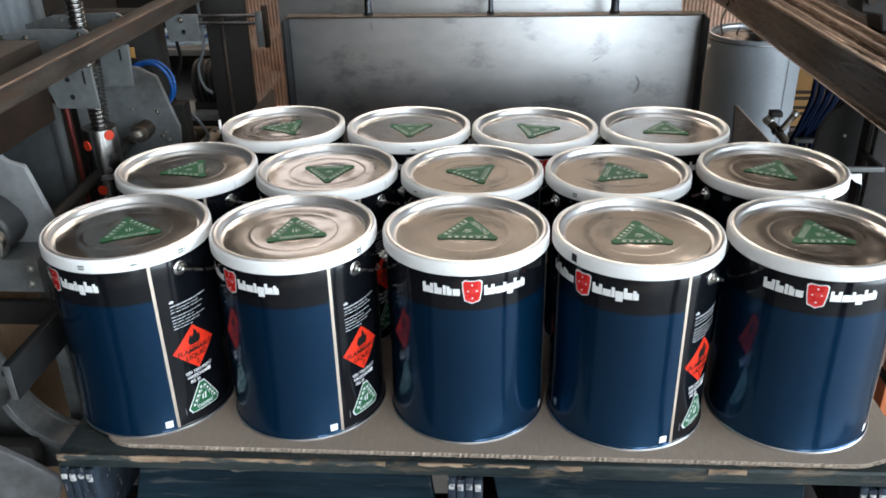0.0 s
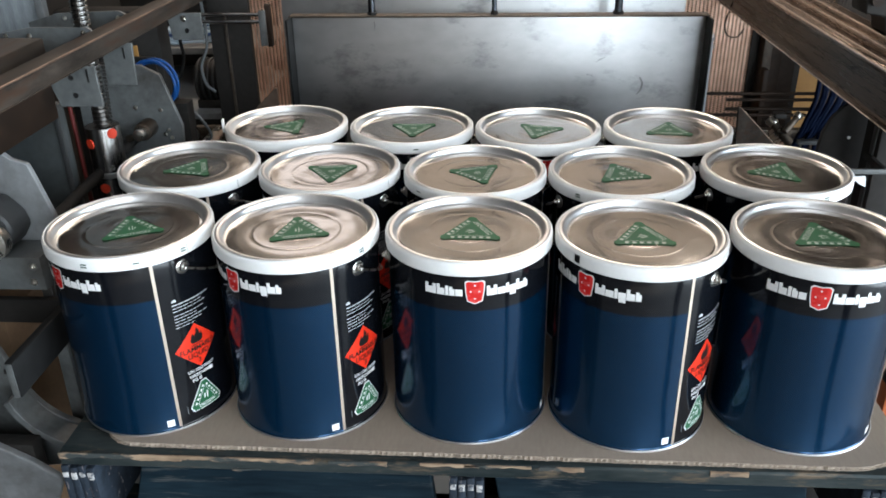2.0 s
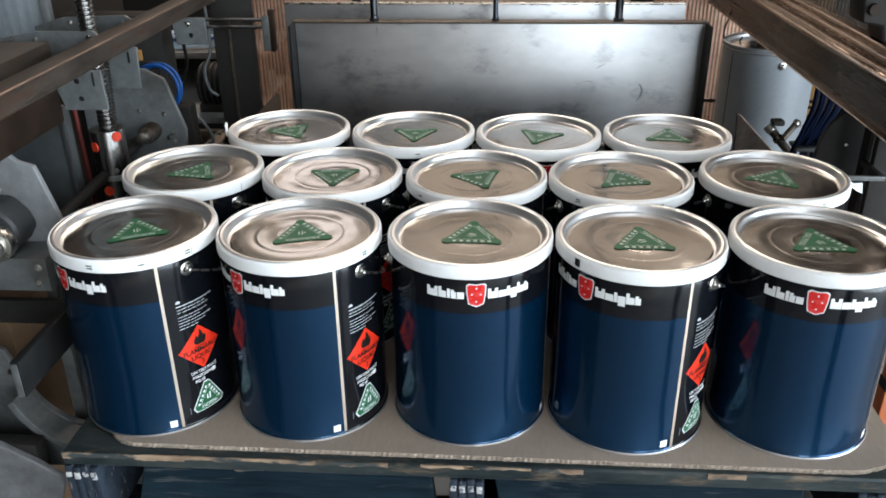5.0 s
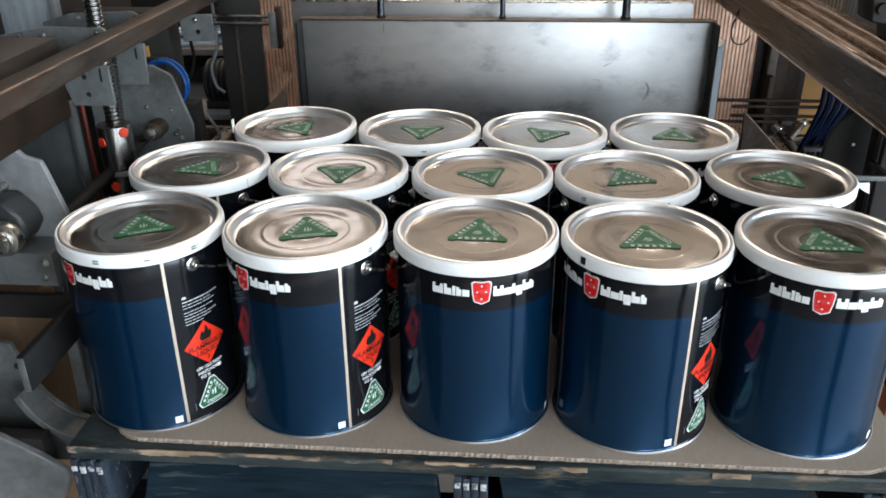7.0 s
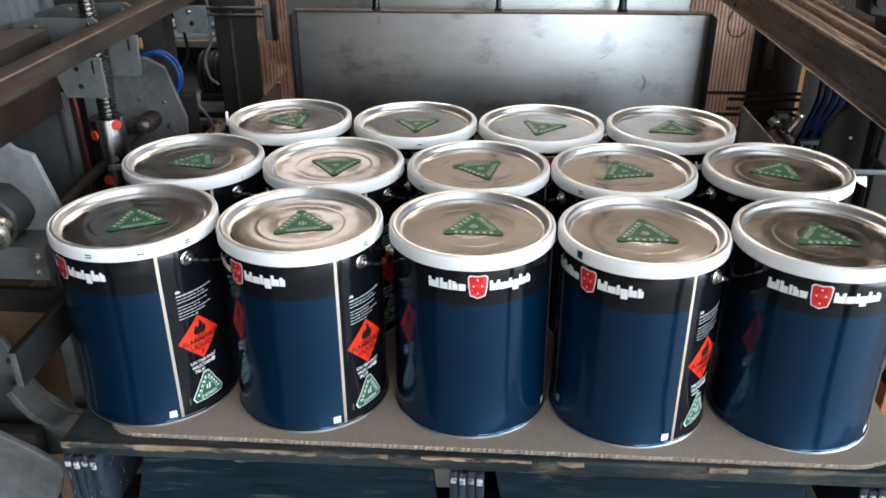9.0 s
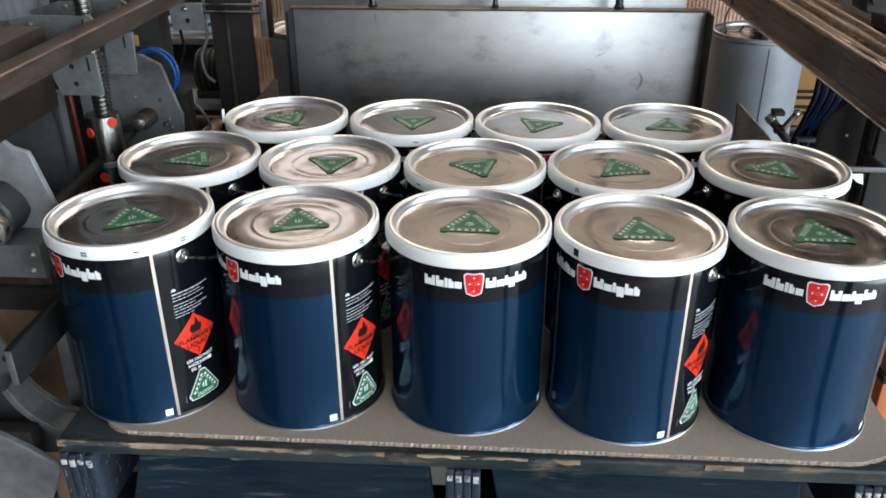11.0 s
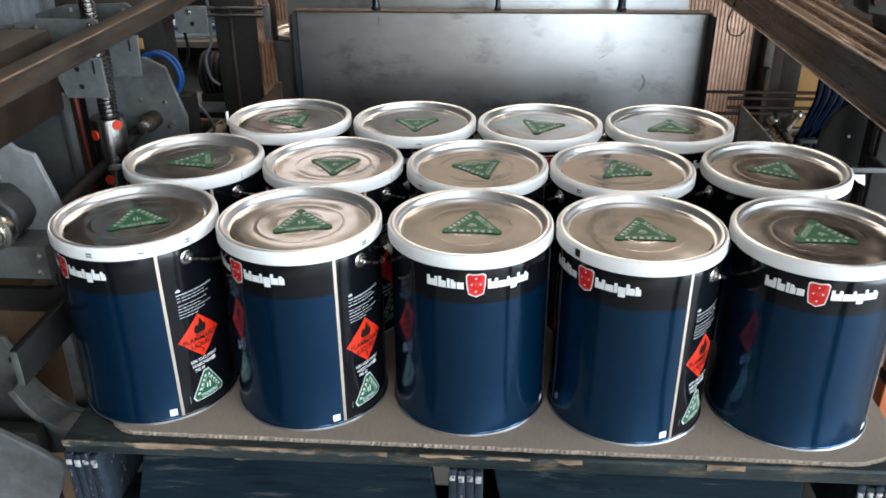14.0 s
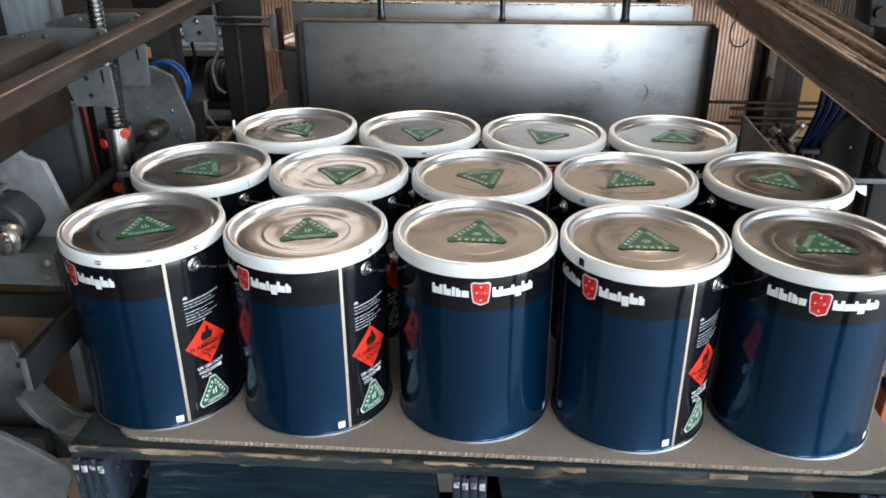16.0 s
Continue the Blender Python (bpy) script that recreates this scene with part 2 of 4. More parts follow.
PALE_PAIL = surf("pale_grey_coat", (0.185, 0.20, 0.215), (0.235, 0.25, 0.268), 6, (0.40, 0.52), fine=150, spec=0.35)
CONCRETE = surf("concrete_floor", (0.165, 0.160, 0.150), (0.188, 0.182, 0.170), 0.5, (0.5, 0.7), fine=12, bump=0.001)
HALL = surf("hall_cladding", (0.38, 0.33, 0.285), (0.50, 0.44, 0.385), 0.7, (0.6, 0.8), fine=8, wear=(0.2, 0.17, 0.15), wear_at=(0.58, 0.75), wear_scale=1.5)
ROOF = surf("roof_sheet", (0.30, 0.275, 0.25), (0.40, 0.37, 0.34), 0.8, (0.5, 0.7), fine=8)
BENCH_TOP = surf("bench_top", (0.10, 0.097, 0.093), (0.19, 0.184, 0.176), 9, (0.5, 0.7), fine=60)


# ---- mesh helpers ----
def part(name, bm, material, parent=None, label="", smooth=38):
    me = bpy.data.meshes.new(name)
    bmesh.ops.recalc_face_normals(bm, faces=bm.faces)
    bm.to_mesh(me)
    bm.free()
    for m in (material if isinstance(material, (list, tuple)) else [material]):
        me.materials.append(m)
    if smooth:
        me.polygons.foreach_set("use_smooth", [True] * len(me.polygons))
        me.set_sharp_from_angle(angle=radians(smooth))
    ob = new(name, me)
    if parent:
        ob.parent = parent
    return tagged(ob, label)


def thing(name, label, category, m=None, group="", kind=""):
    ob = new(name)
    ob.empty_display_size = 0.05
    if m is not None:
        ob.matrix_basis = m
    return tagged(ob, label, category, group, kind)


def box(x0, x1, y0, y1, z0, z1, bev=0.0, bm=None):
    b = bmesh.new()
    bmesh.ops.create_cube(b, size=1.0, matrix=Matrix.LocRotScale(((x0 + x1) / 2, (y0 + y1) / 2, (z0 + z1) / 2), None, (x1 - x0, y1 - y0, z1 - z0)))
    if bev:
        bmesh.ops.bevel(b, geom=list(b.edges), offset=bev, segments=2, affect="EDGES", profile=0.5)
    return join(bm, b)


def join(bm, other):
    if bm is None:
        return other
    me = bpy.data.meshes.new("tmp")
    other.to_mesh(me)
    other.free()
    bm.from_mesh(me)
    bpy.data.meshes.remove(me)
    return bm


def cyl(p, q, r, seg=20, bm=None, bev=0.0, r2=None):
    """A cylinder from p to q."""
    p, q = Vector(p), Vector(q)
    b = bmesh.new()
    turn = (q - p).to_track_quat("Z", "Y").to_matrix().to_4x4()
    bmesh.ops.create_cone(b, cap_ends=True, segments=seg, radius1=r, radius2=r if r2 is None else r2, depth=(q - p).length, matrix=Matrix.Translation((p + q) / 2) @ turn)
    if bev:
        rim = [e for e in b.edges if len(e.link_faces) == 2 and any(len(f.verts) > 4 for f in e.link_faces)]
        bmesh.ops.bevel(b, geom=rim, offset=bev, segments=2, affect="EDGES", profile=0.5)
    return join(bm, b)


def lathe(profile, seg=72, closed=False, bm=None, pick=None, m=None):
    """Turns a profile of (r, z) round z. pick(r, z, turn) gives a face's material slot."""
    b = bmesh.new()
    rings = []
    for r, z in profile:
        if r < 1e-6:
            rings.append([b.verts.new((0, 0, z))])
        else:
            rings.append([b.verts.new((r * math.sin(2 * math.pi * i / seg), -r * math.cos(2 * math.pi * i / seg), z)) for i in range(seg)])
    pairs = list(zip(rings, rings[1:])) + ([(rings[-1], rings[0])] if closed else [])
    for k, (u, w) in enumerate(pairs):
        for i in range(seg):
            j = (i + 1) % seg
            vs = [u[i % len(u)], u[j % len(u)], w[j % len(w)], w[i % len(w)]]
            f = b.faces.new(list(dict.fromkeys(vs)))
            if pick:
                f.material_index = pick((profile[k][0] + profile[(k + 1) % len(profile)][0]) / 2, (profile[k][1] + profile[(k + 1) % len(profile)][1]) / 2, 360 * (i + 0.5) / seg)
    if m is not None:
        bmesh.ops.transform(b, matrix=m, verts=b.verts)
    return join(bm, b)


def prism(outline, y0, y1, bev=0.001, axis="y", bm=None):
    """A plate: an outline of (x, z) between y0 and y1 (axis y), or of (x, y) between two heights (axis z)."""
    b = bmesh.new()
    put = (lambda a, c, d: (a, d, c)) if axis == "y" else (lambda a, c, d: (a, c, d))
    lo = [b.verts.new(put(a, c, y0)) for a, c in outline]
    hi = [b.verts.new(put(a, c, y1)) for a, c in outline]
    b.faces.new(lo), b.faces.new(hi[::-1])
    for i in range(len(lo)):
        j = (i + 1) % len(lo)
        b.faces.new((lo[i], hi[i], hi[j], lo[j]))
    bmesh.ops.recalc_face_normals(b, faces=b.faces)
    if bev:
        bmesh.ops.bevel(b, geom=list(b.edges), offset=bev, segments=1, affect="EDGES")
    return join(bm, b)


def tube(points, r, seg=10, smooth_steps=8, bm=None, cyclic=False):
    """A bent round rod through the points (Catmull-Rom)."""
    pts = [Vector(p) for p in points]
    n = len(pts)
    path = []
    for i in range(n if cyclic else n - 1):
        g = (lambda k: pts[k % n]) if cyclic else (lambda k: pts[min(max(k, 0), n - 1)])
        a, b_, c, d = g(i - 1), g(i), g(i + 1), g(i + 2)
        for s in range(smooth_steps):
            t = s / smooth_steps
            path.append(0.5 * ((2 * b_) + (c - a) * t + (2 * a - 5 * b_ + 4 * c - d) * t * t + (3 * b_ - a - 3 * c + d) * t ** 3))
    if not cyclic:
        path.append(pts[-1])
    b = bmesh.new()
    rings, up = [], Vector((0.13, 0.31, 0.94)).normalized()
    m = len(path)
    for i, p in enumerate(path):
        d = (path[(i + 1) % m] - path[i - 1]) if cyclic else (path[min(i + 1, m - 1)] - path[max(i - 1, 0)])
        d.normalize()
        side = d.cross(up)
        side = side.normalized() if side.length > 1e-4 else Vector((1, 0, 0))
        nup = side.cross(d)
        rings.append([b.verts.new(p + r * (side * math.cos(2 * math.pi * k / seg) + nup * math.sin(2 * math.pi * k / seg))) for k in range(seg)])
    for i in range(m if cyclic else m - 1):
        u, w = rings[i], rings[(i + 1) % m]
        for k in range(seg):
            b.faces.new((u[k], u[(k + 1) % seg], w[(k + 1) % seg], w[k]))
    if not cyclic:
        b.faces.new(rings[0][::-1]), b.faces.new(rings[-1])
    return join(bm, b)


def flat(outline, bm=None):
    b = bmesh.new()
    b.faces.new([b.verts.new((x, y, 0)) for x, y in outline])
    return join(bm, b)


def letters(body, size, at=(0, 0), turn=0.0, wide=1.0):
    """Words in the built-in font as a flat mesh, centred at a point."""
    cu = bpy.data.curves.new("words", "FONT")
    cu.body, cu.size, cu.align_x, cu.align_y, cu.offset = body, size, "CENTER", "CENTER", size * 0.02
    ob = new("words", cu)
    me = bpy.data.meshes.new_from_object(ob.evaluated_get(bpy.context.evaluated_depsgraph_get()))
    b = bmesh.new()
    b.from_mesh(me)
    bpy.data.objects.remove(ob)
    bpy.data.meshes.remove(me)
    bmesh.ops.transform(b, matrix=pose(at[0], at[1], 0, 0, 0, turn) @ Matrix.Diagonal((wide, 1, 1, 1)), verts=b.verts)
    return b


def wrap(b, r, degrees, z):
    """Lays a flat mesh (x along the wall, y up) round a cylinder of radius r, centred at an angle from the front."""
    xs = [v.co.x for v in b.verts]
    step = radians(4) * r
    k = math.ceil(min(xs) / step)
    while k * step < max(xs):
        bmesh.ops.bisect_plane(b, geom=list(b.verts) + list(b.edges) + list(b.faces), plane_co=(k * step, 0, 0), plane_no=(1, 0, 0))
        k += 1
    for v in b.verts:
        a = radians(degrees) + v.co.x / r
        v.co = (r * math.sin(a), -r * math.cos(a), z + v.co.y)
    return b


# ---- hall ----
def wall_with_hole(name, axis, at, span, height, hole=None, thick=0.2):
    """A wall across x (axis y) or along y (axis x), from pieces round one opening (a0, a1, z0, z1)."""
    a0, a1 = span
    cells = [(a0, a1, 0, height)]
    if hole:
        h0, h1, g0, g1 = hole
        cells = [(a0, h0, 0, height), (h1, a1, 0, height), (h0, h1, g1, height)]
        if g0 > 0:
            cells.append((h0, h1, 0, g0))
    b = None
    for u0, u1, z0, z1 in cells:
        b = box(u0, u1, at, at + thick, z0, z1, bm=b) if axis == "y" else box(at, at + thick, u0, u1, z0, z1, bm=b)
    return tagged(part(name, b, HALL, smooth=0), "ribbed factory hall wall in grey-brown cladding", "wall", kind="structure")


tagged(part("floor", box(-6, 6, -5, 9.4, -0.2, 0.0), CONCRETE, smooth=0), "worn grey concrete factory floor", "floor", kind="structure")
wall_with_hole("wall_north", "y", 9.0, (-6, 6), 5.6, (-2.75, -1.55, 3.85, 4.95))
wall_with_hole("wall_south", "y", -4.9, (-6, 6), 5.6, (1.4, 3.15, 0.0, 4.7))
wall_with_hole("wall_east", "x", 3.2, (-4.7, 9.0), 5.6, (-3.4, 0.9, 0.0, 3.0))
wall_with_hole("wall_west", "x", -6.2, (-4.9, 9.2), 5.6)
roof = None
for x0, x1, y0, y1 in ((-6, 6, -5, -1.8), (-6, -0.3, -1.8, 0.0), (2.9, 6, -1.8, 0.0), (-6, 6, 0.0, 4.6), (-6, -2.0, 4.6, 6.6), (2.4, 6, 4.6, 6.6), (-6, 6, 6.6, 9.2)):
    roof = box(x0, x1, y0, y1, 5.6, 5.7, bm=roof)
for k in range(9):
    roof = box(-6, 6, -4.4 + 1.6 * k, -4.3 + 1.6 * k, 5.42, 5.6, bm=roof)
tagged(part("ceiling", roof, ROOF, smooth=0), "sheet metal roof on purlins with open roof lights", "ceiling", kind="structure")


# ---- pallet, sheet and chain conveyor ----
BASE = 0.75          # height on which the pails stand
pallet = thing("pallet", "old blue-painted timber pallet with chipped front edge", "pallet")
for i in range(7):
    y0 = 0.8735 + i * 0.152
    edge = prism([(-0.605, y0), (0.562, y0), (0.562, y0 + 0.128), (-0.605, y0 + 0.128)], 0.7185, 0.7425, 0.003, axis="z")
    part("deck_board", edge, DECK, pallet, "dark blue board with worn paint" if i == 0 else "")
for a, c, z0, z1 in ((-0.604, -0.43, 0.732, 0.7405), (-0.43, -0.245, 0.7345, 0.7405), (-0.225, -0.225 + 0.08, 0.7335, 0.740), (-0.10, -0.02, 0.736, 0.740), (0.06, 0.12, 0.734, 0.740), (0.285, 0.335, 0.733, 0.741), (-0.36, -0.32, 0.7195, 0.7215), (-0.04, 0.05, 0.737, 0.7395)):
    n = max(6, int((c - a) / 0.005))
    up = [(a + (c - a) * i / n, z1 + 0.0022 - 0.001 * random.random()) for i in range(n + 1)]
    dn = [(a + (c - a) * i / n, z0 + 0.001 + 0.0030 * noise.noise((i * 0.31, a * 40, 0.5)) + 0.0015 * random.random()) for i in range(n, -1, -1)]
    part("chipped_edge", prism(up + dn, 0.8722, 0.8745, 0), RAW_WOOD, pallet, "bare splintered wood edge", smooth=0)
for x in (-0.583, -0.037, 0.51):
    s = None
    for k in range(4):
        s = box(x - 0.024 + 0.012 * k, x - 0.0128 + 0.012 * k, 0.874, 1.90, 0.600, 0.7165 - 0.003 * (k % 2), 0.0012, bm=s)
    part("stringer", s, STRINGER, pallet, "layered stringer end with flaking paint")
    lip = None
    for k in range(4):
        lip = box(x - 0.0225 + 0.012 * k, x - 0.0143 + 0.012 * k, 0.8715, 0.8745, 0.697 - 0.004 * (k % 2) + 0.003 * random.random(), 0.7065, 0.0008, bm=lip)
    part("end_flake", lip, FLAKE, pallet, "flaked white paint on the stringer end")
for x0, x1 in ((-0.545, -0.075), (0.0, 0.43)):
    part("infill_board", prism([(x0 + 0.02, 0.60), (x0 + (0.05 if x0 < -0.2 else 0.0), 0.7165), (x1 - 0.012, 0.7165), (x1, 0.60)], 0.884, 0.904, 0.002), DECK_BLUE, pallet)
for y0 in (0.872, 1.33, 1.80):
    part("base_board", box(-0.605, 0.562, y0, y0 + 0.1, 0.578, 0.5995, 0.002), DECK, pallet)

sheet_out = []
for cx, cy, a0 in ((0.478, 0.961, -90), (0.478, 1.77, 0), (-0.488, 1.77, 90), (-0.488, 0.966, 180)):
    for k in range(7):
        a = radians(a0 + 15 * k)
        rr = 0.079 + 0.002 * math.sin(5 * k)
        sheet_out.append((cx + rr * math.cos(a), cy + rr * math.sin(a)))
wavy = []
for (x0, y0), (x1, y1) in zip(sheet_out, sheet_out[1:] + sheet_out[:1]):
    n = max(1, int(math.hypot(x1 - x0, y1 - y0) / 0.0036))
    for i in range(n):
        t = i / n
        wavy.append((x0 + (x1 - x0) * t + random.uniform(-1, 1) * 0.0006, y0 + (y1 - y0) * t + random.uniform(-1, 1) * 0.0008))
card = thing("cardboard_sheet", "brown corrugated cardboard slip sheet with torn edges", "cardboard sheet")
part("top_liner", prism(wavy, BASE - 0.0014, BASE, 0, axis="z"), CARD, card, smooth=0)
part("bottom_liner", prism([(x * 0.9995, y) for x, y in wavy], 0.7427, 0.7441, 0, axis="z"), CARD, card, smooth=0)
flute = []
for i in range(0, len(wavy)):
    x, y = wavy[i]
    k = 0.9955 if i % 2 else 0.9990
    flute.append((x * k - 0.00002, 1.37 + (y - 1.37) * k))
part("fluting", prism(flute, 0.7441, BASE - 0.0014, 0, axis="z"), CARD_EDGE, card, "open corrugated edge", smooth=0)

conveyor = thing("pallet_conveyor", "dark steel chain conveyor under the pallet", "conveyor")
for x in (-0.45, -0.02, 0.40):
    part("chain_rail", box(x - 0.03, x + 0.03, 0.89, 2.0, 0.50, 0.5775, 0.003), BLACK_STEEL, conveyor)
    for y in (0.93, 1.9):
        part("leg", box(x - 0.025, x + 0.025, y - 0.025, y + 0.025, 0.0, 0.4995, 0.002), BLACK_STEEL, conveyor)


# ---- paint pails ----
R, H, RB = 0.1125, 0.2798, 0.1093


def pail_body(parent, printed):
    prof = [(0.0, 0.004), (RB - 0.004, 0.004), (RB - 0.001, 0.0), (RB + 0.0026, 0.0), (RB + 0.0030, 0.0016), (RB + 0.0018, 0.0030), (RB + 0.0004, 0.0044), (RB, 0.0054), (RB, 0.08), (RB, 0.16), (RB, 0.2115), (RB, 0.235), (RB, 0.2615), (RB - 0.002, H - 0.012), (RB - 0.004, H - 0.012)]

    def pick(r, z, a):
        if z < 0.0028:
            return 2
        return 1 if z > 0.2115 or 73 < a < 158 else 0
    mats = [NAVY, BLACK_PRINT, TIN_EDGE] if printed else [PALE_PAIL, PALE_PAIL, TIN_EDGE]
    return part("body", lathe(prof, 120, pick=pick), mats, parent, "glossy navy and black printed steel body" if printed else "plain pale grey steel body", smooth=30)


def pail_lid(parent):
    rim = [(0.1088, H - 0.010), (0.1090, H - 0.001), (0.1078, H + 0.0006), (0.1045, H + 0.0008), (0.1018, H - 0.0006), (0.1002, H - 0.0040), (0.0988, H - 0.0080), (0.0970, H - 0.0096), (0.0955, H - 0.0098)]
    base = H - 0.0092
    prof = [(0.0955, H - 0.0098), (0.0942, H - 0.0096), (0.0930, base)]
    # two shallow rolled annuli and a softly domed middle, with a small pressed ring between them
    for r0, r1, rise in ((0.0925, 0.0600, 0.00050), (0.0560, 0.0325, -0.00030)):
        for k in range(9):
            u = k / 8
            prof.append((r0 + (r1 - r0) * u, base + rise * math.sin(math.pi * u) ** 1.2))
        prof += [(r1 - 0.0010, base + 0.00012), (r1 - 0.0020, base + 0.00016), (r1 - 0.0030, base + 0.00010)]
    for k in range(7):
        r = 0.0285 * (1 - k / 7)
        prof.append((r, base + 0.0006 * (1 - (r / 0.0285) ** 2)))
    prof.append((0.0, base + 0.0006))
    lid = part("lid", lathe(prof, 96), TIN, parent, "bare tinplate lid with pressed rings", smooth=60)
    part("lid_rim", lathe(rim, 96), RIM, lid, "bright rolled tin rim", smooth=60)
    return lid


def lid_sticker(parent):
    """A green warning triangle, apex along +y: dashed on two sides, worded along the base, round green corners."""
    z = H - 0.0083

    def tri(rad, cut):
        out = []
        for k in range(3):
            a = radians(90 + 120 * k)
            for s in (-1, 1):
                out.append((rad * math.cos(a) + cut * math.cos(a + s * radians(120)), rad * math.sin(a) + cut * math.sin(a + s * radians(120))))
        return out
    plate = prism(tri(0.0400, 0.0050), z, z + 0.00015, 0, axis="z")
    for k in range(3):
        a = radians(90 + 120 * k)
        plate = join(plate, prism([(0.0350 * math.cos(a) + 0.0062 * math.cos(q * math.pi / 7), 0.0350 * math.sin(a) + 0.0062 * math.sin(q * math.pi / 7)) for q in range(14)], z + 0.00016, z + 0.00022, 0, axis="z"))
    st = part("sticker", plate, GREEN_INK, parent, "green warning triangle label", smooth=0)
    teeth = None
    for k in range(2):
        m = pose(0, 0, 0, 0, 0, 120 * (k + 1))
        for i in range(6):
            x = -0.0236 + i * 0.0086
            b = flat([(x, -0.0203), (x + 0.0046, -0.0203), (x + 0.0046, -0.0158), (x, -0.0158)])
            bmesh.ops.transform(b, matrix=Matrix.Translation((0, 0, z + 0.0003)) @ m, verts=b.verts)
            teeth = join(teeth, b)
    part("toothed_border", teeth, FADED_INK, st, "faded white dashed border", smooth=0)
    lines = None
    for k in range(3):
        b = flat([(-0.0222, -0.0141), (0.0222, -0.0141), (0.0214, -0.0134), (-0.0214, -0.0134)])
        bmesh.ops.transform(b, matrix=Matrix.Translation((0, 0, z + 0.0003)) @ pose(0, 0, 0, 0, 0, 120 * k), verts=b.verts)
        lines = join(lines, b)
    part("inner_line", lines, FADED_INK, st, smooth=0)
    word = letters("CAUTION", 0.0072, (0, -0.0178), 0, 1.25)
    bmesh.ops.translate(word, vec=(0, 0, z + 0.0003), verts=word.verts)
    part("lettering", word, FADED_INK, st, smooth=0)
    mark = None
    for x0, x1, y0, y1 in ((-0.0045, -0.0022, -0.004, 0.006), (-0.0005, 0.0016, -0.005, 0.008), (0.0026, 0.0048, -0.002, 0.004)):
        mark = join(mark, flat([(x0, y0), (x1, y0 + 0.001), (x1 - 0.0006, y1), (x0 + 0.0004, y1 - 0.0008)]))
    bmesh.ops.translate(mark, vec=(0, 0, z + 0.0003), verts=mark.verts)
    part("emblem", mark, FADED_INK, st, smooth=0)
    return st


def ear(parent, degrees):
    m = pose(0, 0, 0, 0, 0, degrees) @ pose(0, -RB + 0.0008, 0.2455, 90, 0, 0)
    e = part("ear", lathe([(0.0, 0.0), (0.0098, 0.0), (0.0100, 0.0012), (0.0086, 0.0022), (0.0070, 0.0026), (0.0066, 0.0052), (0.0058, 0.0062), (0.0036, 0.0064), (0.0030, 0.0098), (0.0018, 0.0106), (0.0, 0.0106)], 24, m=m), ZINC, parent, "zinc bail ear stud")
    return e


def bail(parent):
    """The wire handle, hanging round one side from ear to ear."""
    pts = []
    for k in range(13):
        a = radians(95 + 15 * k)
        s = math.sin(math.pi * k / 12)
        rr = RB + 0.0075 - 0.004 * min(1, s * 2)
        pts.append((rr * math.sin(a), -rr * math.cos(a), 0.2455 - 0.058 * s))
    return part("bail_wire", tube(pts, 0.0017, 8, 4), ZINC, parent, "thin wire handle")


def logo(parent):
    """The maker's mark: white word-like blocks either side of a red shield."""
    zc, r = 0.2392, RB + 0.0004
    sh = [(-0.0115, 0.0125), (-0.0085, 0.0150), (0.0, 0.0138), (0.0085, 0.0150), (0.0115, 0.0125), (0.0108, 0.0), (0.0088, -0.0120), (0.0, -0.0158), (-0.0088, -0.0120), (-0.0108, 0.0)]
    rim = wrap(flat([(x * 1.13, y * 1.10) for x, y in sh]), r, 0, zc)
    part("shield_rim", rim, WHITE_INK, parent, smooth=0)
    part("shield", wrap(flat(sh), r + 0.0003, 0, zc), RED_INK, parent, "red shield mark", smooth=0)
    dots = None
    for x, y in ((0, 0.0095), (-0.0055, 0.001), (0.0055, 0.001), (0, -0.009)):
        dots = join(dots, flat([(x + 0.0013 * math.cos(k * math.pi / 3), y + 0.0013 * math.sin(k * math.pi / 3)) for k in range(6)]))
    part("shield_dots", wrap(dots, r + 0.0006, 0, zc), WHITE_INK, parent, smooth=0)
    # block letters as plain bars: x from, width, bottom, top
    left = ((-0.0650, 0.0150, 0.0, 0.0140), (-0.0490, 0.0105, 0.0, 0.0150), (-0.0375, 0.0042, 0.0, 0.0135), (-0.0325, 0.0070, 0.0, 0.0125), (-0.0245, 0.0090, 0.0, 0.0095))
    right = ((0.0150, 0.0135, 0.0, 0.0140), (0.0292, 0.0108, 0.0, 0.0095), (0.0406, 0.0042, 0.0, 0.0135), (0.0454, 0.0098, -0.0045, 0.0095), (0.0558, 0.0108, 0.0, 0.0150), (0.0672, 0.0070, 0.0, 0.0125))
    for word in (left, right):
        bars = None
        for x, w, z0, z1 in word:
            # a solid block to the height of the small letters, with a stem where the letter rises or hangs
            top = min(z1, 0.0095)
            bars = join(bars, flat([(x, 0.0), (x + w, 0.0), (x + w, top), (x, top)]))
            if z1 > top:
                bars = join(bars, flat([(x, top + 0.00005), (x + min(w, 0.0042), top + 0.00005), (x + min(w, 0.0042), z1), (x, z1)]))
            if w > 0.0125:
                bars = join(bars, flat([(x + w - 0.0045, top + 0.00005), (x + w, top + 0.00005), (x + w, z1), (x + w - 0.0045, z1)]))
            if z0 < 0:
                bars = join(bars, flat([(x + 0.001, z0), (x + w, z0), (x + w, -0.00005), (x + 0.001, -0.00005)]))
        part("word_mark", wrap(bars, r, 0, zc - 0.0060), WHITE_INK, parent, "white block mark", smooth=0)


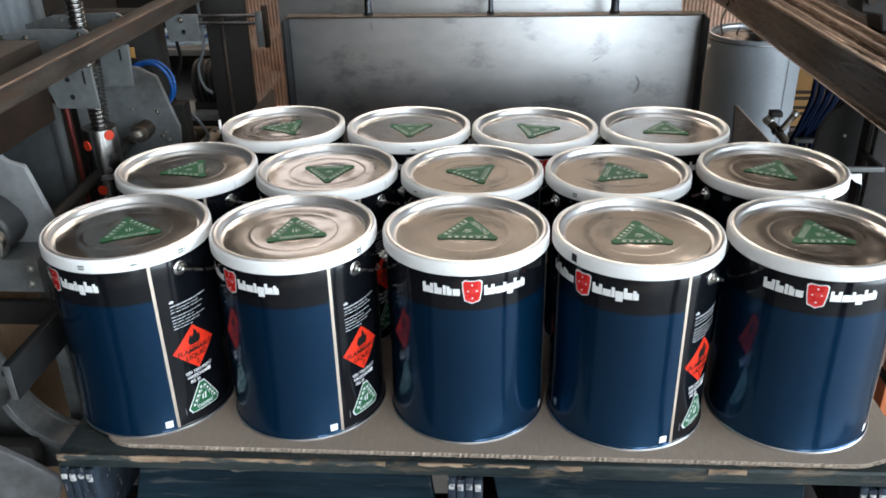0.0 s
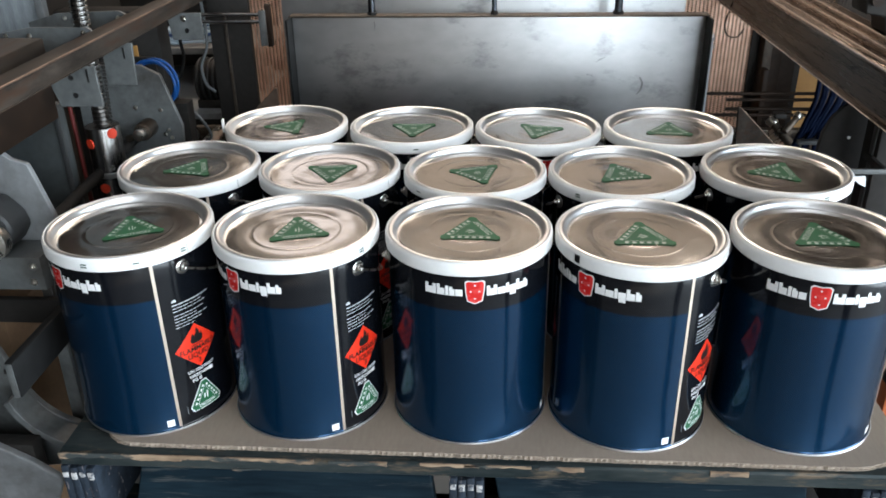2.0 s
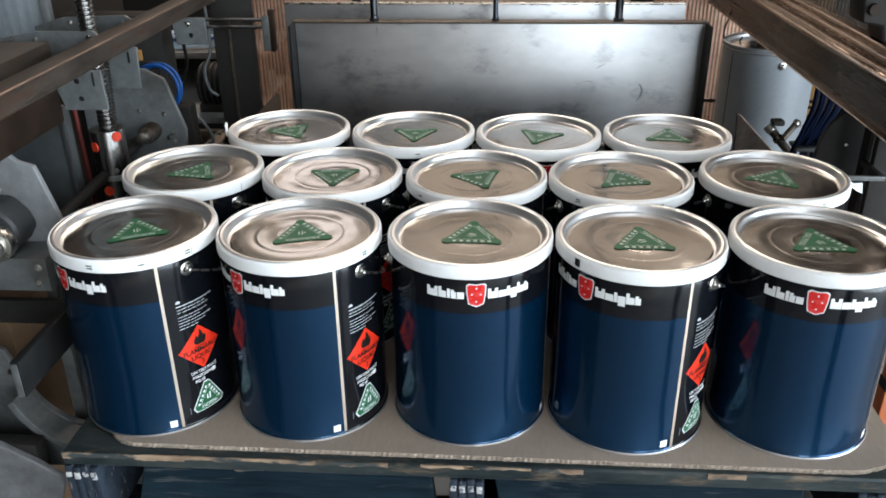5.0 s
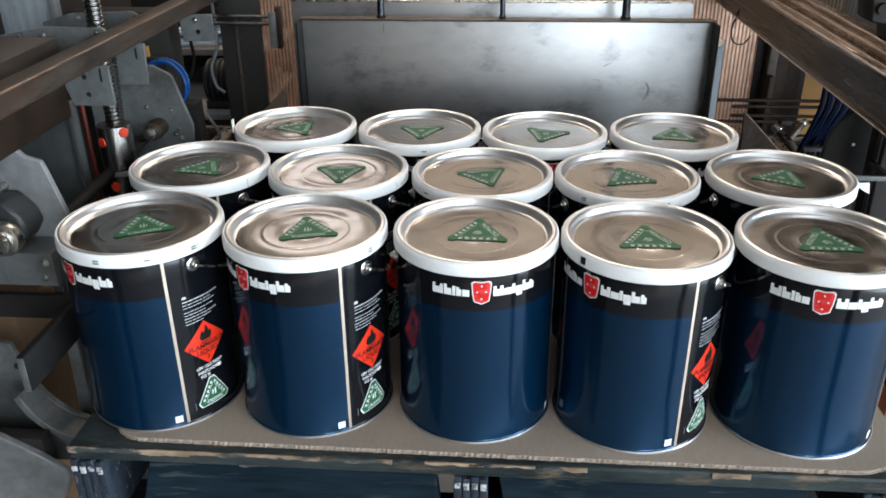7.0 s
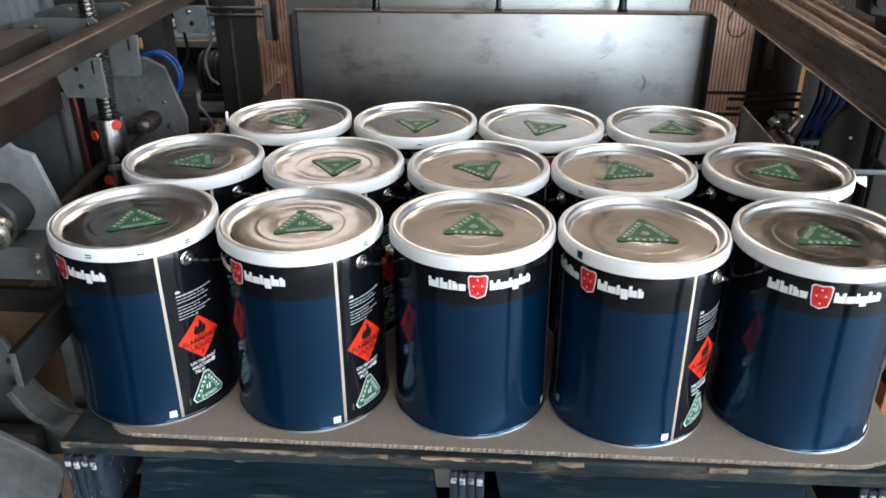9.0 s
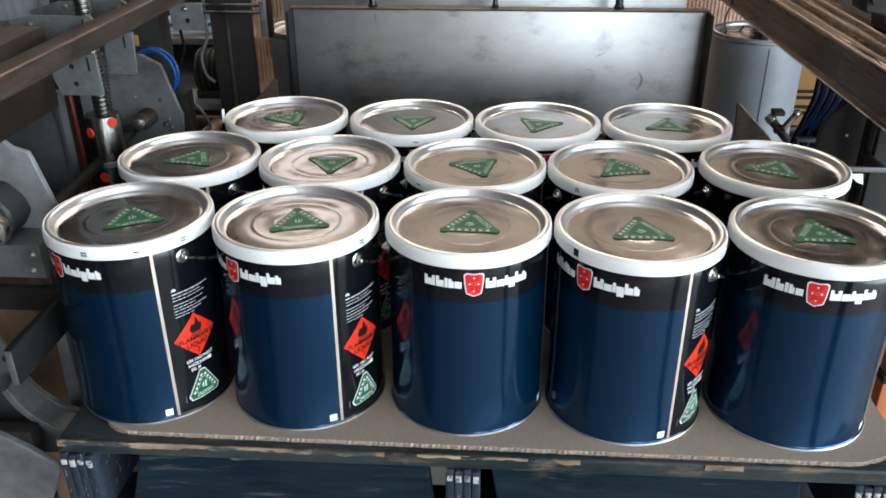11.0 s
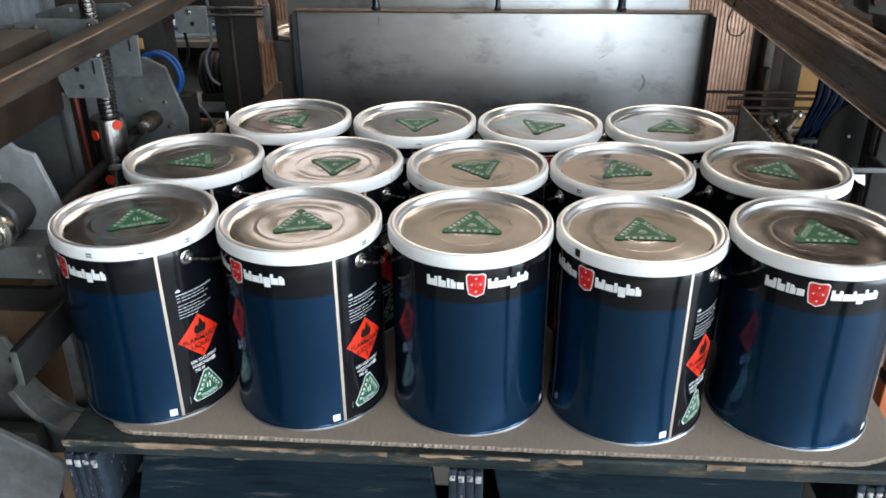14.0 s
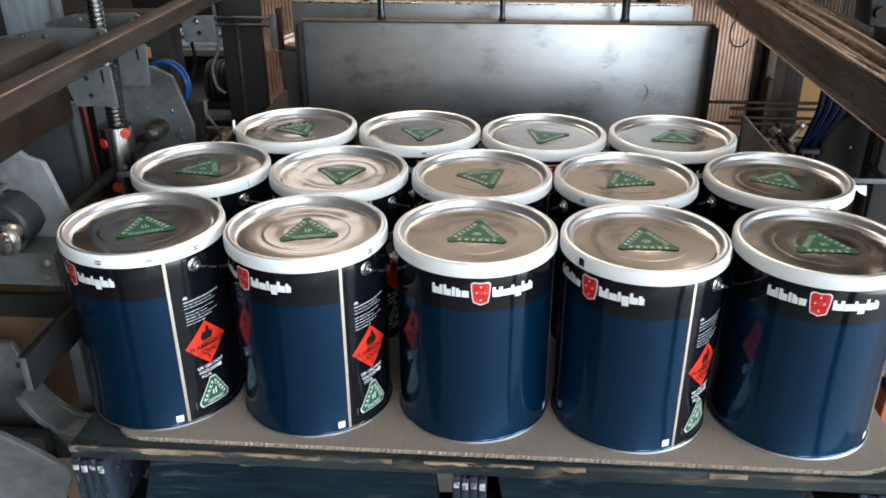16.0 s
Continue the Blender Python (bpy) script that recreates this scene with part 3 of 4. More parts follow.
def hazard_panel(parent):
    r = RB + 0.0004
    part("side_seam", wrap(flat([(-0.0021, 0.005), (0.0021, 0.005), (0.0021, 0.2615), (-0.0021, 0.2615)]), RB + 0.0005, 73.0, 0), SEAM, parent, "copper-coloured welded seam", smooth=0)
    d = part("flammable_label", wrap(flat([(-0.0345, 0), (0, -0.0350), (0.0345, 0), (0, 0.0350)]), r, 96.0, 0.1225), HAZARD_RED, parent, "red flammable liquid diamond", smooth=0)
    flame = flat([(-0.0085, 0.0065), (-0.0060, 0.0045), (0.0070, 0.0045), (0.0095, 0.0080), (0.0105, 0.0130), (0.0085, 0.0190), (0.0065, 0.0145), (0.0050, 0.0225), (0.0010, 0.0275), (0.0000, 0.0200), (-0.0035, 0.0160), (-0.0055, 0.0205), (-0.0085, 0.0140), (-0.0100, 0.0100)])
    flame = join(flame, flat([(-0.0095, 0.0012), (0.0095, 0.0012), (0.0095, 0.0026), (-0.0095, 0.0026)]))
    part("flame", wrap(flame, r + 0.0004, 96.0, 0.1225), BLACK_INK, d, smooth=0)
    txt = join(join(letters("FLAMMABLE", 0.0104, (0, -0.0040), 0, 1.02), letters("LIQUID", 0.0104, (0, -0.0140), 0, 1.05)), letters("3", 0.0104, (0, -0.0242)))
    part("lettering", wrap(txt, r + 0.0004, 96.0, 0.1225), BLACK_INK, d, smooth=0)
    un = join(join(letters("UN 1263 PAINT", 0.0068, (0.0, 0.0075), 0, 0.95), letters("HAZCHEM", 0.0068, (-0.0045, 0.0)), ), letters("PG III", 0.0068, (-0.0098, -0.0075)))
    un = join(un, flat([(0.0120, -0.003), (0.0185, -0.003), (0.0185, 0.003), (0.0120, 0.003)]))
    part("transport_text", wrap(un, r, 96.5, 0.0770), WHITE_INK, parent, smooth=0)

    def tri(rad, cut):
        out = []
        for k in range(3):
            a = radians(90 + 120 * k)
            for s in (-1, 1):
                out.append((rad * math.cos(a) + cut * math.cos(a + s * radians(120)), rad * math.sin(a) + cut * math.sin(a + s * radians(120))))
        return out
    c = part("caution_label", wrap(flat(tri(0.0305, 0.0050)), r, 96.0, 0.0370), WHITE_INK, parent, "white and green caution triangle", smooth=0)
    part("green_field", wrap(flat(tri(0.0285, 0.0046)), r + 0.0004, 96.0, 0.0372), GREEN_INK, c, smooth=0)
    dashes = None
    for k in range(2):
        for i in range(5):
            b = flat([(-0.0162 + i * 0.0070, -0.0136), (-0.0122 + i * 0.0070, -0.0136), (-0.0122 + i * 0.0070, -0.0106), (-0.0162 + i * 0.0070, -0.0106)])
            bmesh.ops.transform(b, matrix=pose(0, 0, 0, 0, 0, 120 * (k + 1)), verts=b.verts)
            dashes = join(dashes, b)
    part("border_dashes", wrap(dashes, r + 0.0008, 96.0, 0.0372), WHITE_INK, c, smooth=0)
    part("lettering", wrap(letters("CAUTION", 0.0054, (0, -0.0120), 0, 1.1), r + 0.0008, 96.0, 0.0372), WHITE_INK, c, smooth=0)
    inner = None
    for k in range(3):
        b = flat([(-0.0150, -0.0092), (0.0150, -0.0092), (0.0140, -0.0086), (-0.0140, -0.0086)])
        bmesh.ops.transform(b, matrix=pose(0, 0, 0, 0, 0, 120 * k), verts=b.verts)
        inner = join(inner, b)
    part("inner_line", wrap(inner, r + 0.0008, 96.0, 0.0372), WHITE_INK, c, smooth=0)
    em = join(flat([(-0.004, -0.002), (-0.0015, -0.002), (-0.001, 0.006), (-0.0035, 0.005)]), flat([(0.0005, -0.003), (0.003, -0.003), (0.0035, 0.007), (0.001, 0.0075)]))
    part("emblem", wrap(em, r + 0.0008, 96.0, 0.0372), WHITE_INK, c, smooth=0)
    bars = flat([(-0.0255, 0.0190), (-0.0190, 0.0190), (-0.0190, 0.0215), (-0.0222, 0.0235), (-0.0255, 0.0215)])
    for i, w in enumerate((0.052, 0.040, 0.047, 0.043, 0.034, 0.046, 0.040, 0.030)):
        y = 0.0135 - 0.0046 * i - (0.0024 if i > 2 else 0)
        x = -0.0255
        while x < -0.0255 + w:
            ww = random.uniform(0.004, 0.009)
            bars = join(bars, flat([(x, y), (x + ww, y), (x + ww, y + (0.0018 if i == 0 else 0.0011)), (x, y + (0.0018 if i == 0 else 0.0011))]))
            x += ww + 0.0013
    part("small_print", wrap(bars, r, 95.5, 0.1805), GREY_INK, parent, "lines of small white print", smooth=0)
    part("batch_box", wrap(flat([(-0.0052, -0.0055), (0.0052, -0.0055), (0.0052, 0.0055), (-0.0052, 0.0055)]), r, 66.5, 0.0140), WHITE_INK, parent, "white batch number square", smooth=0)
    part("edge_print", wrap(flat([(-0.0006, -0.006), (0.0006, -0.006), (0.0006, 0.006), (-0.0006, 0.006)]), r, 80.0, 0.026), GREY_CABLE, parent, smooth=0)


def band(parent):
    """The white locking band with its small dark printed marks."""
    b = part("lid_band", lathe([(0.1092, H - 0.0178), (0.1112, H - 0.0182), (0.1124, H - 0.0168), (0.1125, H - 0.0040), (0.1116, H - 0.0008), (0.1098, H + 0.0006), (0.1086, H - 0.0002), (0.1084, H - 0.0060)], 120, closed=True), BAND, parent, "white plastic locking band")
    part("band_joint", wrap(flat([(-0.0004, -0.0065), (0.0004, -0.0065), (0.0004, 0.006), (-0.0004, 0.006)]), 0.1128, 100, H - 0.010), GREY_CABLE, b, smooth=0)


def band_mark(pail, degrees, lines):
    """A small dark mark of one or two dashes printed on a pail's band."""
    mark = None
    for y in ((-0.0017, 0.0019) if lines == 2 else (0.0,)):
        mark = join(mark, wrap(flat([(-0.0046, y - 0.0010), (0.0046, y - 0.0010), (0.0038, y + 0.0010), (-0.0038, y + 0.0010)]), 0.1128, degrees, H - 0.0096))
    for child in pail.children:
        if child.name.startswith("lid_band"):
            part("band_mark", mark, GREEN_MARK, child, "small dark printed mark", smooth=0)


# pail's place in the list, turn from the front of its print, dashes
MARKS = ((0, 31, 2), (0, 64.5, 1), (0, 96.6, 2), (1, 98, 2), (7, -49.5, 1), (8, -62.5, 2), (8, 2.5, 2), (9, 11, 2), (11, -1, 1))
# x, y, turn of the print, direction of the sticker's apex
PAILS = ((-0.5050, 1.0122, -39, 116), (-0.2729, 1.0134, -38, 105), (-0.0384, 1.0157, 6, -151), (0.1893, 1.0091, -45, -150), (0.4217, 1.0121, -15.5, -31),
         (-0.4993, 1.2437, -42, -160), (-0.2684, 1.2370, -37, -84), (-0.0361, 1.2322, 2, -72), (0.1911, 1.2317, 22, -17), (0.4309, 1.2459, 12, -178),
         (-0.3902, 1.4590, 36, -178), (-0.1576, 1.4535, 10, -88), (0.0705, 1.4468, 5, -106), (0.3010, 1.4503, -15, 82))
LABEL = "navy paint pail with white lid band on the cardboard sheet"
first = None
pails = []
for x, y, turn, apex in PAILS:
    m = pose(x, y, BASE, 0, 0, turn)
    if first is None:
        first = thing("paint_pail", LABEL, "paint pail", m, "paint pails on the pallet")
        pail_body(first, True)
        pail_lid(first)
        band(first)
        ear(first, 95), ear(first, -85)
        bail(first)
        logo(first)
        hazard_panel(first)
        lid_sticker(first)
        pail = first
    else:
        pail = copy_thing(first, m)
    pails.append(pail)
    if (x, y) == (0.1893, 1.0091):
        part("band_clip", wrap(prism([(-0.0045, -0.0050), (0.0045, -0.0050), (0.0045, 0.0055), (-0.0045, 0.0055)], 0, 0.001, 0, axis="z"), 0.1129, -52 - turn, H - 0.0085), BLACK_INK, pail, "small dark clip on the band", smooth=0)
    if (x, y) == (-0.3902, 1.4590):
        tab = box(-0.1165, -0.1128, -0.006, 0.006, H - 0.012, H + 0.012, 0.001)
        bmesh.ops.transform(tab, matrix=pose(0, 0, 0, 0, 0, 10 - turn), verts=tab.verts)
        part("pull_tab", tab, BAND, pail, "white pull tab")
    for child in pail.children:
        if child.name.startswith("sticker"):
            child.matrix_basis = pose(0.003, 0.001, 0, 0, 0, apex - 90 - turn) @ Matrix.Diagonal((1.10, 1.10, 1.0, 1.0))


for k, degrees, lines in MARKS:
    band_mark(pails[k], degrees, lines)


# ---- infeed conveyor with plain pails that travel along it ----
RUN_Y, RUN_Z = 2.07, 0.78
infeed = thing("infeed_conveyor", "steel roller conveyor behind the pusher plate", "conveyor")
for y in (1.93, 2.21):
    part("side_frame", box(-1.6, 2.6, y - 0.012, y + 0.012, 0.70, 0.776, 0.002), DULL_STEEL, infeed)
for k in range(52):
    x = -1.58 + 0.08 * k
    part("roller", cyl((x, 1.943, RUN_Z - 0.0225), (x, 2.197, RUN_Z - 0.0225), 0.022, 16), ZINC, infeed)
for x in (-1.5, -0.75, 0.8, 1.7, 2.5):
    for y in (1.93, 2.21):
        part("leg", box(x - 0.02, x + 0.02, y - 0.02, y + 0.02, 0.0, 0.6995, 0.002), BLACK_STEEL, infeed)

plain = thing("plain_pail", "plain pale grey steel pail travelling on rollers", "paint pail", group="plain pails on the conveyor")
pail_body(plain, False)
pail_lid(plain)
part("top_curl", lathe([(0.1080, H - 0.008), (0.1105, H - 0.008), (0.1115, H - 0.003), (0.1105, H + 0.001), (0.1088, H + 0.001)], 96, closed=True), PALE_PAIL, plain, "pale rolled rim")
ear(plain, 75), ear(plain, -105)
part("dark_seam", wrap(flat([(-0.0016, 0.012), (0.0016, 0.012), (0.0016, 0.262), (-0.0016, 0.262)]), RB + 0.0005, 10, 0), DARK_PAINT, plain, smooth=0)
plain_two = copy_thing(plain, pose(0, 0, 0))
plain_three = copy_thing(plain, pose(0, 0, 0))


# ---- pusher plate ----
pusher = thing("pusher_plate", "brushed steel pusher plate with turned edges hanging on three rods", "pusher plate")
part("face", box(-0.4405, 0.4240, 1.778, 1.783, 0.800, 1.158, 0.0008), STEEL, pusher, "stained brushed steel sheet")
part("side_flange", prism([(-0.4415, 0.80), (-0.4415, 1.160), (-0.4455, 1.160), (-0.4455, 0.80)], 1.735, 1.783, 0.0006), BLACK_CABLE, pusher, "dark turned-in edge")
part("side_flange", prism([(0.4250, 0.80), (0.4250, 1.160), (0.4290, 1.160), (0.4290, 0.80)], 1.730, 1.783, 0.0006), BLACK_CABLE, pusher, "dark turned-in edge")
for pts, wd in ((((0.300, 1.030), (0.306, 1.018), (0.304, 1.004), (0.297, 0.992)), 0.0022), (((0.205, 1.062), (0.214, 1.070), (0.226, 1.073)), 0.0016), (((0.170, 1.030), (0.186, 1.036), (0.200, 1.034)), 0.0012), (((-0.265, 1.150), (-0.264, 1.140), (-0.265, 1.131)), 0.0009)):
    up = [(x - wd, z) for x, z in pts]
    part("scuff", prism(up + [(x + wd * (0.4 if i in (0, len(pts) - 1) else 1), z + 0.001) for i, (x, z) in reversed(list(enumerate(pts)))], 1.7775, 1.7779, 0), SCUFF, pusher, "dark scuff mark", smooth=0)
part("top_lip", box(-0.4455, 0.4290, 1.770, 1.800, 1.1585, 1.1625, 0.0008), DULL_STEEL, pusher)
for x, r in ((-0.270, 0.0078), (-0.012, 0.0056), (0.245, 0.0086)):
    part("rod", cyl((x, 1.785, 1.163), (x, 1.785, 1.62), r, 20), ROD, pusher)
    part("rod_nut", cyl((x, 1.785, 1.1627), (x, 1.785, 1.168), r + 0.003, 6), BLACK_STEEL, pusher)
part("carrier", box(-0.47, 0.45, 1.75, 1.82, 1.62, 1.66, 0.003), DULL_STEEL, pusher)
rear = thing("rear_guide", "pale steel guide sheet behind the pusher plate", "guide plate")
part("guide_sheet", box(-0.482, 0.398, 1.862, 1.866, 0.86, 1.182, 0.0008), STEEL, rear)
part("top_fold", box(-0.482, 0.398, 1.862, 1.882, 1.182, 1.1855, 0.0008), ZINC, rear)
for x in (-0.40, 0.32):
    part("stay", box(x - 0.012, x + 0.012, 1.867, 1.918, 0.72, 1.0, 0.001), BLACK_STEEL, rear)


# ---- left side of the machine ----
frame_left = thing("rail_gantry", "brown worn steel rail gantry on black posts", "gantry")
part("rail", prism([(-0.640, 1.190), (-0.6365, 1.192), (-0.6365, 1.2185), (-0.652, 1.2185), (-0.652, 1.190)], 0.35, 2.30, 0.0010), RAIL_WORN, frame_left, "long rust-stained steel rail web")
part("top_flange", box(-0.668, -0.6350, 0.35, 2.30, 1.2187, 1.2222, 0.0008), RAIL_WORN, frame_left, "flat dusty rail flange")
# the thin highlight on the flange edge, built as a lighter rod
part("worn_edge", cyl((-0.6350, 0.36, 1.2205), (-0.6350, 2.29, 1.2205), 0.0016, 10), EDGE_HIGHLIGHT, frame_left, "lighter strip painting the highlight on the rail edge")
part("lower_edge", cyl((-0.6375, 0.36, 1.1905), (-0.6375, 2.29, 1.1905), 0.0010, 10), RAIL_WORN, frame_left)
# added near-black block in place of the shadow below tube and rail
part("lower_beam", box(-0.86, -0.700, 0.70, 1.244, 1.105, 1.1945, 0.003), BROWN_DARK, frame_left, "dark block standing in for the shade under the tube")
part("side_tube", box(-0.82, -0.698, 0.45, 1.245, 1.195, 1.232, 0.003), RAIL_WORN, frame_left, "rectangular steel tube")
part("post", box(-0.665, -0.570, 1.90, 1.92, 0.0, 1.187, 0.003), BLACK_STEEL, frame_left, "black square post")
part("post", box(-0.70, -0.640, 0.40, 0.50, 0.0, 1.187, 0.003), BLACK_STEEL, frame_left)
part("cross_tie", box(-0.82, -0.6575, 0.46, 0.54, 1.1885, 1.1945, 0.001), BLACK_STEEL, frame_left)
for z in (1.136, 1.1515):
    part("guide_rod", cyl((-0.70, 1.8475, z), (-0.518, 1.8475, z), 0.0042, 14), CHROME, frame_left)
part("rod_block", box(-0.530, -0.515, 1.835, 1.843, 1.085, 1.162, 0.001), GREY_PAINT, frame_left, "grey painted end block")
part("block_plate", box(-0.5215, -0.510, 1.858, 1.876, 1.078, 1.170, 0.001), BROWN_DARK, frame_left, "dark brown block behind the end block")
part("brown_brace", prism([(-0.568, 0.933), (-0.516, 0.983), (-0.511, 0.981), (-0.511, 0.90), (-0.568, 0.90)], 1.858, 1.864, 0.0008), BROWN_STEEL, frame_left, "brown flat steel brace")
part("post_strip", box(-0.628, -0.622, 1.894, 1.8995, 0.60, 1.14, 0.001), DULL_STEEL, frame_left)


def bolt(p, r, parent, way=(0, -1, 0), name="bolt", material=None):
    p, w = Vector(p), Vector(way)
    b = cyl(p, p + w * r * 0.25, r * 1.5, 18)
    b = cyl(p + w * r * 0.25, p + w * r * 1.1, r, 6, bm=b)
    b = cyl(p + w * r * 1.1, p + w * r * 1.5, r * 0.55, 12, bm=b)
    return part(name, b, material or ZINC, parent)


hung = thing("hanging_bracket", "grey painted steel bracket bolted under the rail", "bracket", group="rail brackets")
part("plate", prism([(-0.715, 1.187), (-0.628, 1.187), (-0.626, 1.123), (-0.694, 1.122)], 1.247, 1.253, 0.0008), GREY_PAINT, hung)
for x, z in ((-0.6690, 1.169), (-0.6665, 1.141)):
    part("plug", cyl((x, 1.2465, z), (x, 1.250, z), 0.0042, 16), BLACK_INK, hung, "dark bolt hole")
part("slot", box(-0.643, -0.640, 1.246, 1.25, 1.162, 1.183), BLACK_INK, hung, "dark slot")
hung2 = thing("hanging_bracket", "grey painted steel bracket bolted under the rail", "bracket", group="rail brackets")
part("plate", prism([(-0.690, 1.187), (-0.634, 1.187), (-0.638, 1.114), (-0.688, 1.113)], 1.407, 1.413, 0.0008), GREY_PAINT, hung2)
part("slot", box(-0.652, -0.649, 1.406, 1.41, 1.160, 1.18), BLACK_INK, hung2, "dark slot")
hung3 = thing("hanging_bracket", "grey painted steel bracket bolted under the rail", "bracket", group="rail brackets")
part("plate", prism([(-0.672, 1.187), (-0.602, 1.187), (-0.601, 1.133), (-0.666, 1.133)], 1.677, 1.683, 0.0008), GREY_PAINT, hung3)
part("plug", cyl((-0.634, 1.6765, 1.152), (-0.634, 1.68, 1.152), 0.005, 16), BLACK_INK, hung3, "dark bolt hole")
bolt((-0.638, 1.677, 1.176), 0.004, hung3)

nut1 = thing("nut_bracket", "grey steel nut bracket standing on the rail", "bracket", group="rail brackets")
part("plate", prism([(-0.86, 1.212), (-0.77, 1.228), (-0.672, 1.228), (-0.6635, 1.220), (-0.6575, 1.200), (-0.6575, 1.190), (-0.76, 1.177), (-0.76, 1.197), (-0.86, 1.197)], 1.337, 1.343, 0), GREY_PAINT, nut1, smooth=0)
for x in (-0.812, -0.772, -0.680):
    bolt((x, 1.337, 1.215 if x < -0.7 else 1.2195), 0.0028, nut1)
nut2 = thing("nut_bracket", "grey steel nut bracket standing on the rail", "bracket", group="rail brackets")
part("plate", prism([(-0.86, 1.205), (-0.804, 1.221), (-0.687, 1.225), (-0.675, 1.218), (-0.6575, 1.200), (-0.6575, 1.185), (-0.773, 1.168), (-0.86, 1.18)], 1.497, 1.503, 0), GREY_PAINT, nut2, smooth=0)
for x in (-0.79, -0.75, -0.69):
    bolt((x, 1.497, 1.213), 0.0028, nut2)

screw = thing("lead_screw", "polished lead screw in a steel cylinder with red plugs", "lead screw")
prof = [(0.0, 1.05)]
for k in range(46):
    z = 1.052 + 0.0075 * k
    prof += [(0.0115, z), (0.0142, z + 0.0016), (0.0142, z + 0.0044), (0.0115, z + 0.0062)]
prof.append((0.0, 1.40))
part("thread", lathe(prof, 28, m=pose(-0.690, 1.36, 0)), DULL_CHROME, screw, "shiny ringed screw", smooth=30)
part("sleeve", cyl((-0.692, 1.36, 0.55), (-0.692, 1.36, 1.056), 0.0290, 40, bev=0.002), DULL_CHROME, screw, "polished steel sleeve")
part("collar", lathe([(0.0292, 0.966), (0.0305, 0.967), (0.0305, 0.975), (0.0292, 0.976)], 40, closed=True, m=pose(-0.690, 1.36, 0)), STEEL, screw)
part("base", box(-0.728, -0.656, 1.32, 1.40, 0.0, 0.5495, 0.003), BLACK_STEEL, screw)
for a, z in ((-30, 1.029), (54, 1.046), (-4, 0.948)):
    d = Vector((math.sin(radians(a)), -math.cos(radians(a)), 0))
    c0 = Vector((-0.692, 1.36, z)) + d * 0.0280
    part("red_plug", cyl(c0, c0 + d * 0.0025, 0.0088, 20), RED_PLUG, screw, "red plastic plug")
bolt((-0.676, 1.3360, 0.985), 0.003, screw)

chain = thing("chain", "dark roller chain hanging beside the lead screw", "chain")
for k in range(27):
    z = 1.22 - 0.0060 * k
    part("link", lathe([(0.0013, -0.0009), (0.0029, -0.0009), (0.0029, 0.0009), (0.0013, 0.0009)], 10, closed=True, m=pose(-0.649 - 0.0003 * k, 1.325, z, 90 if k % 2 else 0, 20, 0)), BLACK_STEEL, chain)


front = thing("clamp_unit", "grey painted clamp unit with curved arm plate and bolts", "clamp unit", group="clamp units")
part("upper_plate", prism([(-0.86, 1.135), (-0.714, 1.116), (-0.706, 1.104), (-0.696, 1.095), (-0.673, 1.088), (-0.667, 1.069), (-0.651, 1.011), (-0.642, 0.970), (-0.650, 0.938), (-0.86, 0.932)], 1.08, 1.09, 0.0012), PALE_PAINT, front)
part("clamp_bar", box(-0.86, -0.652, 1.02, 1.079, 0.916, 0.969, 0.0015), GREY_PAINT, front, "grey cross bar")
part("strip", prism([(-0.686, 0.9155), (-0.671, 0.9155), (-0.667, 0.62), (-0.691, 0.62)], 1.06, 1.068, 0.0008), GREY_PAINT, front)
arc = [(-0.86, 0.815), (-0.763, 0.804)]
for k in range(9):
    a = radians(197 + 9 * k)
    arc.append((-0.632 + 0.114 * math.cos(a), 0.778 + 0.116 * math.sin(a)))
arc += [(-0.640, 0.625), (-0.700, 0.58), (-0.86, 0.57)]
part("curved_plate", prism(arc, 1.03, 1.042, 0.0012), GREY_PAINT, front, "grey plate with a curved cut-out")
part("curved_edge", prism([(x + 0.004, z - 0.004) for x, z in arc[2:11]] + [(x - 0.006, z - 0.010) for x, z in arc[10:1:-1]], 0.985, 1.0295, 0.0008), GREY_PAINT, front)
part("back_bar", box(-0.90, -0.862, 0.98, 1.12, 0.0, 1.12, 0.003), BLACK_STEEL, front)
part("arm", box(-0.640, -0.628, 0.868, 1.058, 0.838, 0.893, 0.0015), BLACK_CABLE, front, "black flat steel arm")
part("arm_end", box(-0.6385, -0.6295, 0.8655, 0.8678, 0.8395, 0.8915, 0.0008), GREY_PAINT, front, "bare end of the arm")
part("arm_stay", box(-0.80, -0.6405, 1.044, 1.056, 0.845, 0.885, 0.001), BLACK_STEEL, front)
for x, z in ((-0.664, 0.955), (-0.668, 0.930)):
    bolt((x, 1.0195, z), 0.0038, front)
for x, z in ((-0.757, 0.765), (-0.745, 0.70)):
    bolt((x, 1.0295, z), 0.0035, front, material=BLACK_STEEL)
part("stud", cyl((-0.735, 1.0799, 1.050), (-0.735, 1.02, 1.050), 0.0065, 14), ZINC, front)
part("stud_nut", cyl((-0.735, 1.055, 1.050), (-0.735, 1.042, 1.050), 0.011, 6), ZINC, front)
part("stud_nut", cyl((-0.735, 1.034, 1.050), (-0.735, 1.024, 1.050), 0.010, 6), ZINC, front)
gear = thing("clamp_motor", "small cast clamp gearbox with zinc fittings", "gearbox")
part("casting", prism([(-0.78, 1.045), (-0.712, 1.045), (-0.690, 1.022), (-0.684, 1.0), (-0.700, 0.975), (-0.73, 0.9695), (-0.78, 0.9695)], 1.026, 1.079, 0.004), DARK_PAINT, gear)
